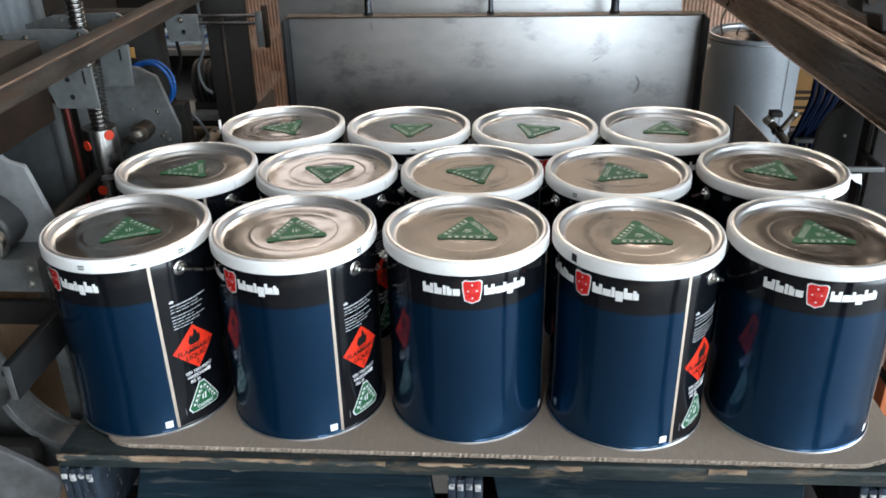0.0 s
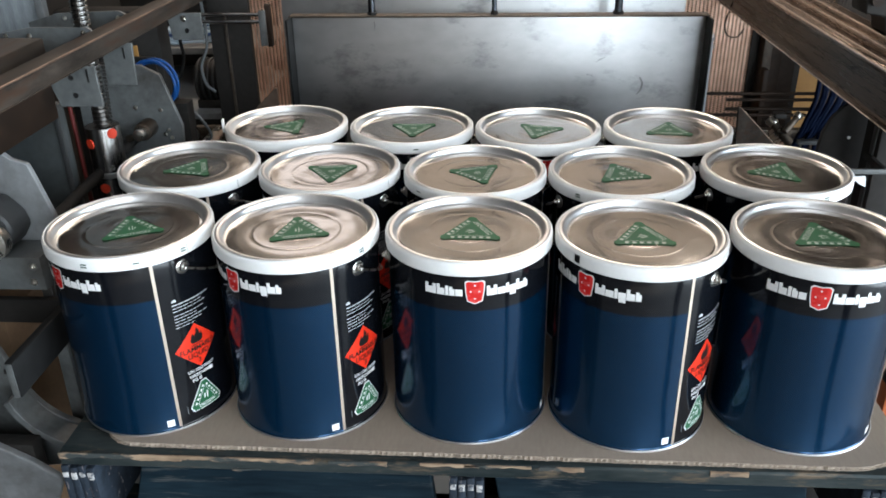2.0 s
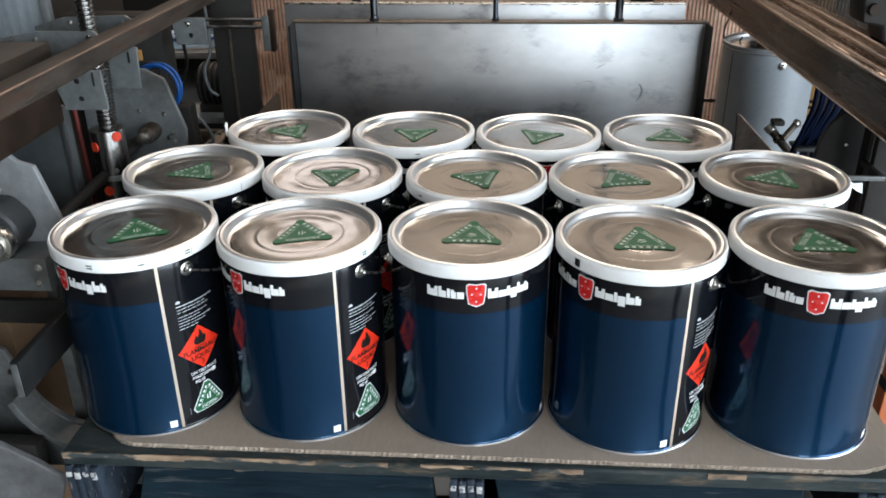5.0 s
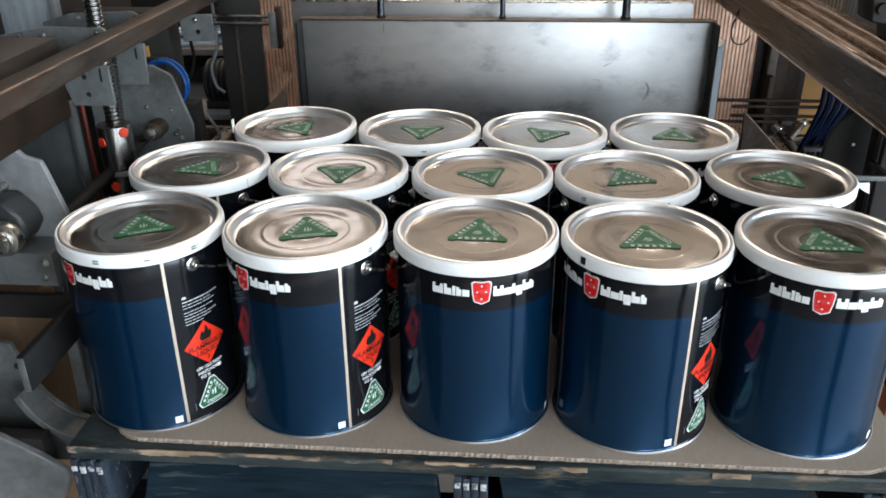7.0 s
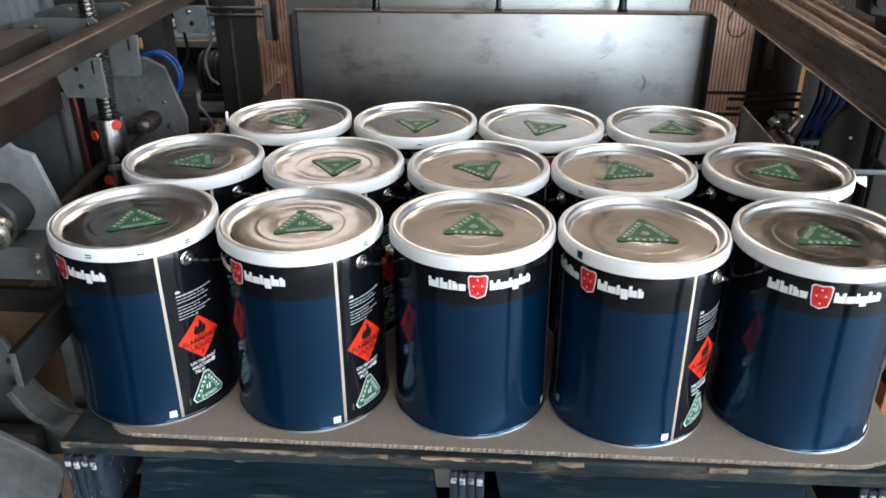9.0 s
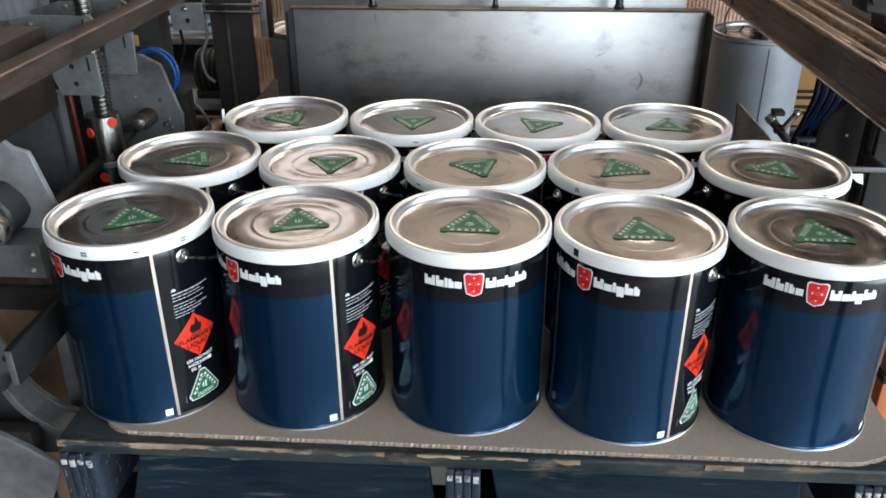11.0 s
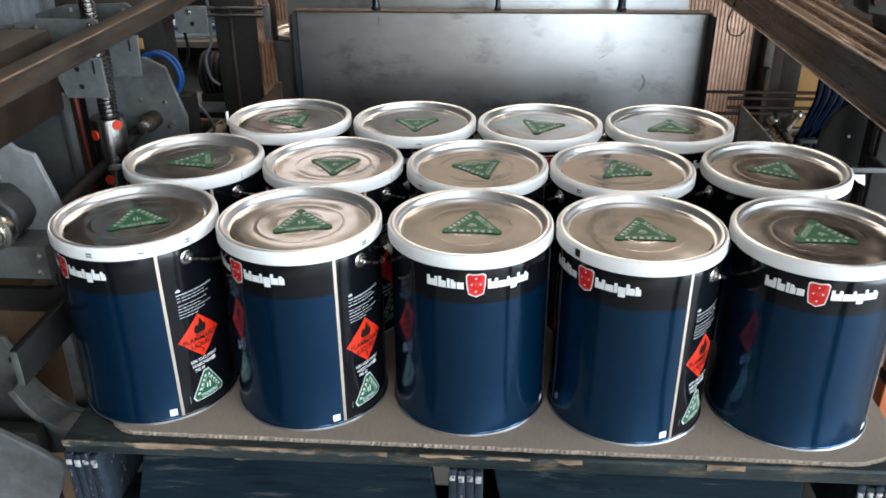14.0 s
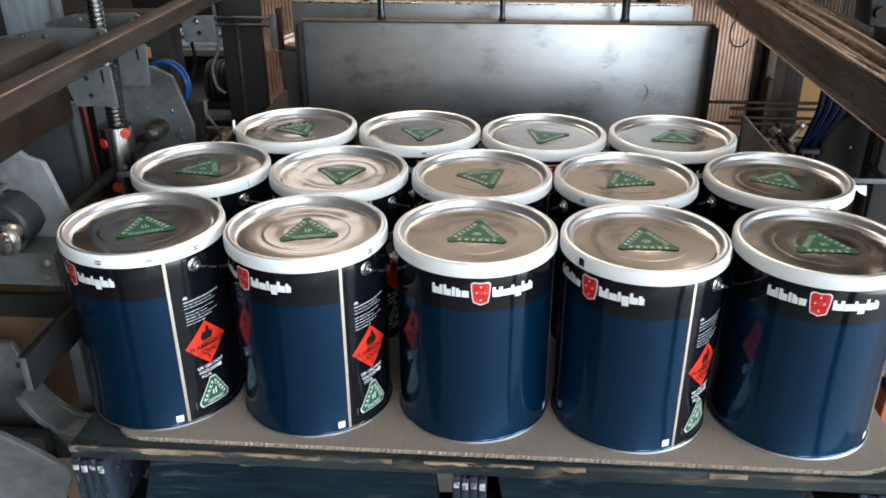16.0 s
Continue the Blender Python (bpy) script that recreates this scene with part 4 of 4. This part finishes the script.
part("flange", cyl((-0.713, 1.0258, 0.995), (-0.713, 1.006, 0.995), 0.026, 28, bev=0.003), ZINC, gear, "pale metal flange")
part("clamp_ring", cyl((-0.713, 1.0058, 0.995), (-0.713, 0.996, 0.995), 0.018, 24, bev=0.002), ZINC, gear)
bolt((-0.700, 0.9958, 1.003), 0.004, gear)
bolt((-0.722, 0.9958, 0.988), 0.004, gear)

back = thing("clamp_unit", "grey painted clamp unit plate with bolts and shaft end", "clamp unit", group="clamp units")
part("upper_plate", prism([(-0.80, 1.125), (-0.668, 1.125), (-0.633, 1.107), (-0.604, 1.009), (-0.612, 0.93), (-0.80, 0.92)], 1.50, 1.51, 0.0012), GREY_PAINT, back)
part("upright", box(-0.80, -0.74, 1.511, 1.55, 0.0, 1.12, 0.002), BLACK_STEEL, back)
part("shaft_end", cyl((-0.668, 1.4999, 1.008), (-0.668, 1.462, 1.008), 0.017, 24, bev=0.002), DULL_STEEL, back)
part("shaft_stub", cyl((-0.668, 1.4619, 1.008), (-0.668, 1.44, 1.008), 0.011, 18, bev=0.001), ZINC, back)
part("lever", prism([(-0.700, 1.002), (-0.664, 1.012), (-0.664, 1.004), (-0.696, 0.990)], 1.452, 1.461, 0.001), DULL_STEEL, back)
for x, z in ((-0.642, 1.040), (-0.632, 1.00), (-0.690, 1.045), (-0.628, 0.985), (-0.640, 0.992)):
    bolt((x, 1.4998, z), 0.0028, back)
part("spacer_rod", cyl((-0.700, 1.0905, 0.962), (-0.700, 1.4995, 0.985), 0.0095, 16), BLACK_STEEL, back, "black spacer rod")

foot = thing("front_guard", "rounded grey painted guard plate beside the pallet", "guard plate")
guard = [(-0.86, 0.735), (-0.756, 0.692), (-0.701, 0.659), (-0.665, 0.631), (-0.661, 0.618), (-0.672, 0.59), (-0.691, 0.551), (-0.70, 0.50), (-0.86, 0.50)]
part("plate", prism(guard, 0.945, 0.957, 0.0015), PALE_PAINT, foot)
part("stand", box(-0.86, -0.70, 0.958, 0.984, 0.0, 0.68, 0.002), BLACK_STEEL, foot)
part("inner_strip", prism([(-0.69, 0.50), (-0.672, 0.555), (-0.664, 0.555), (-0.640, 0.50)], 0.948, 0.953, 0.0006), PANEL_GREEN, foot)

cabinet = thing("guard_sheet", "grey-green scuffed steel guard sheet beside the screw", "guard sheet")
part("sheet", box(-1.25, -0.722, 1.285, 1.305, 0.0, 1.115, 0.003), PANEL_GREEN, cabinet)
part("edge_strip", box(-0.730, -0.7215, 1.278, 1.2848, 0.2, 1.11, 0.001), DARK_PAINT, cabinet)
carton = thing("carton", "brown cardboard carton standing on the floor", "carton")
part("box_body", box(-1.30, -0.81, 1.13, 1.27, 0.0, 0.80, 0.003), BROWN_CARD, carton)
part("flap", prism([(-1.30, 0.80), (-0.81, 0.80), (-0.80, 0.815), (-1.30, 0.815)], 1.128, 1.132, 0.0005), BROWN_CARD, carton)
conduit = thing("orange_conduit", "orange cable conduit running up behind the sleeve", "conduit")
part("pipe", tube([(-0.745, 1.37, 0.0), (-0.746, 1.37, 0.6), (-0.746, 1.37, 0.9), (-0.748, 1.37, 1.06), (-0.75, 1.37, 1.15)], 0.0038, 10, 4), DULL_RED, conduit)

hose = thing("blue_air_hose", "coiled bright blue air hose hung behind the clamp plate", "air hose")
for k, rr in enumerate((0.046, 0.040, 0.043)):
    pts = [(-0.692 + rr * math.cos(2 * math.pi * i / 14), 1.60 + 0.012 * k, 1.060 + rr * 1.1 * math.sin(2 * math.pi * i / 14)) for i in range(14)]
    part("coil", tube(pts, 0.0031, 8, 3, cyclic=True), BLUE_HOSE, hose)
part("hook", cyl((-0.715, 1.56, 1.098), (-0.715, 1.64, 1.104), 0.003, 8), BLACK_STEEL, hose)
part("hook_plate", box(-0.74, -0.69, 1.625, 1.635, 0.0, 1.11, 0.001), BLACK_STEEL, hose)
tag = thing("yellow_tag", "small yellow tag on the dark post", "tag")
part("tag_plate", box(-0.742, -0.728, 1.640, 1.643, 1.10, 1.13, 0.0008), YELLOW, tag)

bench = thing("work_bench", "pale-topped bench with hoses behind the machine", "bench")
part("top", box(-1.35, -0.745, 2.56, 2.90, 0.895, 0.915, 0.002), BENCH_TOP, bench)
part("shelf", box(-1.35, -0.745, 2.33, 2.90, 0.757, 0.775, 0.002), PALE_PAINT, bench, "pale lower shelf")
# added dark sheet, hides the lit floor and wall beyond the bench
part("back_panel", box(-1.35, -0.745, 2.905, 2.92, 0.0, 1.25, 0.002), BLACK_STEEL, bench)
for x in (-1.33, -0.766):
    for y in (2.60, 2.86):
        part("leg", box(x - 0.02, x + 0.02, y - 0.02, y + 0.02, 0.0, 0.8945, 0.002), BLACK_STEEL, bench)
motor = thing("electric_motor", "black finned electric motor on the bench shelf", "motor")
part("housing", cyl((-0.90, 2.43, 0.850), (-0.77, 2.43, 0.850), 0.060, 28, bev=0.004), BLACK_STEEL, motor)
part("foot", box(-0.90, -0.77, 2.38, 2.48, 0.7755, 0.800, 0.002), BLACK_STEEL, motor)
for k in range(8):
    part("fin", cyl((-0.892 + 0.016 * k, 2.43, 0.850), (-0.887 + 0.016 * k, 2.43, 0.850), 0.066, 28), DARK_PAINT, motor)
coil = thing("pale_hose_coil", "coil of pale blue and white plastic hose on the bench", "hose coil")
for k in range(5):
    rr = 0.085 - 0.006 * (k % 3)
    pts = [(-1.00 + 0.006 * k + rr * 1.15 * math.cos(2 * math.pi * i / 16), 2.68 + rr * math.sin(2 * math.pi * i / 16), 0.9235 + 0.007 * k + 0.003 * math.sin(i * 2.1 + k)) for i in range(16)]
    part("loop", tube(pts, 0.005, 8, 3, cyclic=True), BLUE_HOSE if k == 3 else PALE_HOSE, coil)
cables = thing("cables", "black and grey cables hanging behind the rail", "cables")
part("black_cable", tube([(-0.70, 1.80, 1.19), (-0.715, 1.84, 1.10), (-0.728, 1.88, 1.05), (-0.750, 1.90, 1.00), (-0.79, 1.92, 0.90), (-0.80, 1.95, 0.0)], 0.004, 8, 6), BLACK_CABLE, cables)
part("grey_cable", tube([(-0.670, 1.88, 1.19), (-0.672, 1.89, 1.08), (-0.690, 1.885, 1.03), (-0.685, 1.885, 0.985), (-0.668, 1.892, 0.965)], 0.0036, 8, 6), GREY_CABLE, cables)
part("grey_cable", tube([(-0.735, 1.88, 0.93), (-0.705, 1.875, 0.90), (-0.690, 1.88, 0.86), (-0.705, 1.88, 0.82), (-0.70, 1.9, 0.6), (-0.70, 1.92, 0.0)], 0.0036, 8, 6), GREY_CABLE, cables)
stand = thing("dark_upright", "black steel upright behind the clamp unit", "upright")
part("lower_post", box(-0.7045, -0.672, 1.71, 1.75, 0.0, 0.99, 0.002), BLACK_STEEL, stand)
part("upright", box(-0.92, -0.705, 1.70, 1.76, 0.0, 1.187, 0.003), BLACK_STEEL, stand)


# ---- right side of the machine ----
rail_r = thing("guide_rail", "long polished brown steel guide rail with stepped edges", "guide rail")
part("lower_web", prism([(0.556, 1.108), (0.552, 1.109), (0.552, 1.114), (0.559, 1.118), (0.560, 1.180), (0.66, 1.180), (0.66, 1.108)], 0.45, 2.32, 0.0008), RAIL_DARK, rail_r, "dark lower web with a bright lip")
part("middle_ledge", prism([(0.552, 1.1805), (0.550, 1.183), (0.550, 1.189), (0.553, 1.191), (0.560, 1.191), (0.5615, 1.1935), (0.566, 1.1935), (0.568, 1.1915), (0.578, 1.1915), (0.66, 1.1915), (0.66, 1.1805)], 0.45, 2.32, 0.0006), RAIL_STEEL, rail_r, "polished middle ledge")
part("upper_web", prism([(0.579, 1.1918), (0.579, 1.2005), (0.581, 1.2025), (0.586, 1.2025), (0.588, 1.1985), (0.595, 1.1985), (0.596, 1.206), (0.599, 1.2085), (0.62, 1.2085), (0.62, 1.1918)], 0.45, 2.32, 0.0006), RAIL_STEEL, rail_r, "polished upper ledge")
# thin pale strips laid in as the rail's bright reflections
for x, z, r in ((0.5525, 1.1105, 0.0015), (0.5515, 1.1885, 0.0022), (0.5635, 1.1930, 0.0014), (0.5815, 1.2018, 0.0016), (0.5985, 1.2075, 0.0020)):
    part("ridge", cyl((x, 0.45, z), (x, 2.32, z), r, 12), RIDGE_GLINT, rail_r, "pale strip standing in for a reflection along the edge")
part("post", box(0.60, 0.655, 0.50, 0.56, 0.0, 1.1075, 0.002), BLACK_STEEL, rail_r)
head = thing("drive_head", "dark cast drive head above the guide rail", "drive head")
part("casting", prism([(0.603, 1.209), (0.598, 1.235), (0.566, 1.240), (0.558, 1.30), (0.70, 1.30), (0.70, 1.209)], 1.36, 1.42, 0.003), BLACK_STEEL, head)
part("eye", cyl((0.578, 1.3595, 1.262), (0.578, 1.350, 1.262), 0.009, 20), BROWN_DARK, head, "dark round eye")

cover = thing("side_cover", "dark grey steel side cover with a bright screw", "machine cover")
part("plate", prism([(0.546, 0.90), (0.546, 0.995), (0.550, 1.035), (0.562, 1.064), (0.588, 1.092), (0.70, 1.095), (0.70, 0.90)], 1.395, 1.405, 0.0015), BLACK_STEEL, cover)
part("upright", box(0.62, 0.68, 1.406, 1.45, 0.0, 1.09, 0.002), BLACK_STEEL, cover)
bolt((0.595, 1.3948, 1.028), 0.0018, cover, material=WHITE_INK)
column = thing("side_column", "black machine column with a pale bent tab", "column")
part("column", box(0.604, 0.66, 1.30, 1.36, 0.0, 1.0995, 0.003), BLACK_STEEL, column)
part("strip", box(0.6015, 0.6038, 1.31, 1.325, 0.8, 1.09, 0.0005), DARK_PAINT, column)
part("tab", box(0.540, 0.6035, 1.248, 1.253, 1.018, 1.026, 0.0006), GREY_PAINT, column, "dark bent tab")
part("tab_end", prism([(0.546, 1.0155), (0.568, 1.0165), (0.571, 0.999), (0.560, 1.004)], 1.243, 1.2475, 0), BAND, column, "pale bent tab", smooth=0)
part("tab_stay", box(0.596, 0.6035, 1.2535, 1.33, 1.016, 1.026, 0.0006), BLACK_STEEL, column)
orange = thing("orange_post", "bright orange steel post beside the pallet", "post")
part("bar", box(0.630, 0.664, 1.14, 1.17, 0.0, 0.695, 0.003), ORANGE, orange)
part("bar_cap", box(0.628, 0.666, 1.138, 1.172, 0.696, 0.71, 0.002), BLACK_STEEL, orange)
part("upper_bar", box(0.632, 0.662, 1.142, 1.168, 0.7105, 0.80, 0.003), ORANGE, orange)
wing = thing("side_guide", "brown flat steel side guide plate beside the pails", "side guide")
part("plate", prism([(0.463, 1.020), (0.469, 1.018), (0.548, 0.938), (0.548, 0.85), (0.4700, 0.85), (0.466, 0.975)], 1.598, 1.606, 0.0008), RAIL_WORN, wing)
# highlight along the plate's top, built as a lighter rod
part("bright_edge", cyl((0.467, 1.600, 1.0185), (0.547, 1.600, 0.9390), 0.0020, 10), EDGE_HIGHLIGHT, wing, "lighter strip painting the highlight on the upper edge")
part("stem", box(0.535, 0.56, 1.607, 1.66, 0.0, 0.93, 0.002), BLACK_STEEL, wing)
cylinder = thing("air_cylinder", "small air cylinder with steel clamps and fittings", "air cylinder")
part("barrel", cyl((0.584, 1.76, 0.940), (0.652, 1.70, 0.862), 0.0088, 20, bev=0.001), DULL_STEEL, cylinder)
part("end_cap", cyl((0.580, 1.764, 0.945), (0.589, 1.755, 0.934), 0.0112, 20, bev=0.002), ZINC, cylinder)
part("clamp", cyl((0.597, 1.748, 0.925), (0.603, 1.742, 0.917), 0.0112, 20, bev=0.002), DULL_CHROME, cylinder)
part("cross_barrel", cyl((0.604, 1.73, 0.926), (0.636, 1.75, 0.957), 0.0068, 18, bev=0.001), DULL_STEEL, cylinder)
part("cross_cap", cyl((0.631, 1.747, 0.952), (0.638, 1.751, 0.959), 0.0085, 18, bev=0.001), ZINC, cylinder)
part("black_fitting", box(0.584, 0.608, 1.742, 1.768, 0.950, 0.961, 0.002), BLACK_STEEL, cylinder)
part("back_plate", box(0.652, 0.80, 1.72, 1.73, 0.0, 1.06, 0.001), BROWN_DARK, cylinder)
part("mount", box(0.61, 0.66, 1.70, 1.80, 0.0, 0.868, 0.002), BLACK_STEEL, cylinder)
bundle = thing("dark_blue_hoses", "bundle of dark blue air hoses behind the cover", "air hoses")
for k in range(9):
    dx = 0.022 + 0.0078 * k
    part("hose", tube([(0.590 + dx, 1.62, 1.12), (0.585 + dx + 0.004 * (k % 2), 1.60, 1.04), (0.575 + dx * 0.8, 1.60, 0.98), (0.566 + dx * 0.9, 1.62 + 0.01 * (k % 3), 0.92), (0.575 + dx, 1.64, 0.80), (0.58 + dx, 1.65, 0.0)], 0.0045, 8, 5), DARK_BLUE_HOSE, bundle)
part("hose_clip", box(0.586, 0.668, 1.592, 1.640, 0.945, 0.953, 0.001), DARK_PAINT, bundle, "dark hose clip")
part("hook_hose", tube([(0.56, 2.10, 1.13), (0.548, 2.10, 1.08), (0.556, 2.10, 1.05), (0.58, 2.10, 1.045), (0.60, 2.12, 1.06)], 0.0018, 8, 5), BLACK_CABLE, bundle)


# unseen dark sheets at both sides, added for the outer lids to reflect
for x, y0, y1, z0 in ((-1.02, 0.15, 2.7, 0.02), (0.92, 1.2, 2.6, 1.30)):
    side = thing("machine_guard", "added dark sheet on posts, out of view, darkening the lid reflections", "machine guard", group="machine guards")
    part("panel", box(x, x + 0.02, y0, y1, 1.30, 2.3, 0.002), BLACK_STEEL, side)
    if z0 < 1:
        part("lower_panel", box(x, x + 0.02, y0, 2.2, z0, 1.2995, 0.002), BLACK_STEEL, side)
    for y in (y0 + 0.02, 2.18):
        part("post", box(x + 0.0205, x + 0.046, y - 0.02, y + 0.02, 0.0, 2.3, 0.002), BLACK_STEEL, side) if x > 0 else part("post", box(x - 0.026, x - 0.0005, y - 0.02, y + 0.02, 0.0, 2.3, 0.002), BLACK_STEEL, side)
corner = thing("corner_post", "pale grey steel corner post behind the brackets", "post")
part("post", box(-0.995, -0.975, 1.68, 1.70, 0.0, 1.45, 0.002), GREY_PAINT, corner)

cover_l = thing("pale_cover", "pale streaked grey sheet cover behind the brackets", "machine cover")
part("sheet", box(-1.0, -0.895, 1.600, 1.605, 1.150, 1.62, 0.0008), STREAKED_COVER, cover_l)
part("bright_edge", box(-0.8948, -0.880, 1.592, 1.612, 1.150, 1.62, 0.001), PALE_PAINT, cover_l, "bright folded edge")
part("leg", box(-0.98, -0.95, 1.598, 1.620, 0.0, 1.1495, 0.001), BLACK_STEEL, cover_l)

# ---- behind the machine ----
def guard_panel(x0, x1, z0, z1, y, wire=WIRE):
    g = thing("mesh_guard", "woven galvanised wire guard panel, its lighting put into the wire colour", "wire guard", group="wire guards")
    b = None
    n = int((x1 - x0) / 0.0100)
    for i in range(n + 1):
        x = x0 + (x1 - x0) * i / n
        b = box(x - 0.0024, x + 0.0024, y - 0.002, y + 0.002, z0, z1, bm=b)
    tagged(part("upright_wire", b, wire, g, smooth=0), kind="stuff")
    verts, faces = [], []
    rows = int((z1 - z0) / 0.0062)
    for i in range(n):
        xa, xb = x0 + (x1 - x0) * i / n, x0 + (x1 - x0) * (i + 1) / n
        for j in range(rows):
            z = z0 + (z1 - z0) * (j + (0.5 if i % 2 else 0.0)) / rows
            k = len(verts)
            verts += [(xa, y - 0.0045, z), (xb, y - 0.0045, z + 0.001), (xb, y - 0.0015, z + 0.0030), (xa, y - 0.0015, z + 0.0020), (xa, y + 0.003, z + 0.0006), (xb, y + 0.003, z + 0.0016)]
            faces += [(k, k + 1, k + 2, k + 3), (k + 3, k + 2, k + 5, k + 4), (k, k + 4, k + 5, k + 1)]
    me = bpy.data.meshes.new("cross_wire")
    me.from_pydata(verts, [], faces)
    me.materials.append(wire)
    w = new("cross_wire", me)
    w.parent = g
    tagged(w, kind="stuff")
    part("foot", box(x0 - 0.01, x0 + 0.012, y - 0.01, y + 0.01, 0.0, z1, 0.001), BLACK_STEEL, g)
    part("foot", box(x1 - 0.012, x1 + 0.01, y - 0.01, y + 0.01, 0.0, z1, 0.001), BLACK_STEEL, g)
    return g


guard_panel(-0.76, -0.40, 0.62, 1.30, 2.35)
guard_panel(0.40, 0.70, 0.62, 1.30, 2.35)
guard_panel(0.835, 1.24, 0.97, 1.30, 2.40, RAIL_WORN)
upright = thing("steel_upright", "brown steel upright with dark infill panel", "upright")
part("upright", box(0.712, 0.735, 2.30, 2.36, 0.0, 1.5, 0.002), RAIL_WORN, upright)
part("flange", box(0.7355, 0.770, 2.32, 2.345, 0.0, 1.5, 0.002), BROWN_DARK, upright)
part("infill", box(0.7705, 0.818, 2.35, 2.36, 0.3, 1.5, 0.001), BROWN_DARK, upright)
for z, x0 in ((0.903, 0.45), (0.886, 0.62), (0.860, 0.62), (0.843, 0.52)):
    part("cross_rod", cyl((x0, 2.26, z - 0.045), (1.3, 2.26, z - 0.045), 0.0048, 12), BROWN_DARK, upright)
part("rod_post", box(1.29, 1.33, 2.24, 2.28, 0.0, 1.1, 0.002), BLACK_STEEL, upright)
part("rod_post", box(0.712, 0.725, 2.2665, 2.2995, 0.70, 0.92, 0.001), BROWN_DARK, upright)
# added backing: covers the sunlit floor so the mesh gaps read dark
screen = thing("steel_screen", "added dark sheet that gives the wire guard shaded gaps", "screen")
part("sheet", box(0.48, 1.75, 3.20, 3.21, 0.0, 1.15, 0.001), BLACK_STEEL, screen)
part("top_fold", box(0.48, 1.75, 3.2105, 3.235, 1.138, 1.15, 0.001), BLACK_STEEL, screen)
board = thing("yellow_board", "plain yellow-tan board standing behind the conveyor", "board")
part("panel", box(0.90, 1.02, 2.66, 2.69, 0.0, 1.3, 0.002), YELLOW, board)
far = thing("far_beam", "dark steel beam spanning the back of the machine", "beam")
part("beam", box(-1.28, 1.38, 2.42, 2.50, 1.31, 1.40, 0.003), BLACK_STEEL, far)
for x in (-1.25, 1.35):
    part("leg", box(x - 0.03, x + 0.03, 2.43, 2.49, 0.0, 1.3095, 0.003), BLACK_STEEL, far)


def motions():
    v = 0.106
    rows = []
    for t, x in ((0.0, 0.6265), (5.0, 0.6265 - 5.0 * v), (9.6, 0.6265 - 9.6 * v), (10.3, -0.461), (10.9, -0.462), (16.0, -0.462)):
        rows.append((t, pose(x, RUN_Y, RUN_Z, 0, 0, 20)))
    walk(plain, rows)
    rows = []
    for t, x in ((0.0, 1.2188), (6.0, 0.5366), (12.3, -0.1797), (13.1, -0.229), (14.0, -0.230), (16.0, -0.230)):
        rows.append((t, pose(x, RUN_Y, RUN_Z, 0, 0, -75)))
    walk(plain_two, rows)
    rows = [(t, pose(1.911 - 0.1169 * t, RUN_Y, RUN_Z, 0, 0, -12)) for t in (0.0, 8.0, 16.0)]
    walk(plain_three, rows)


motions()
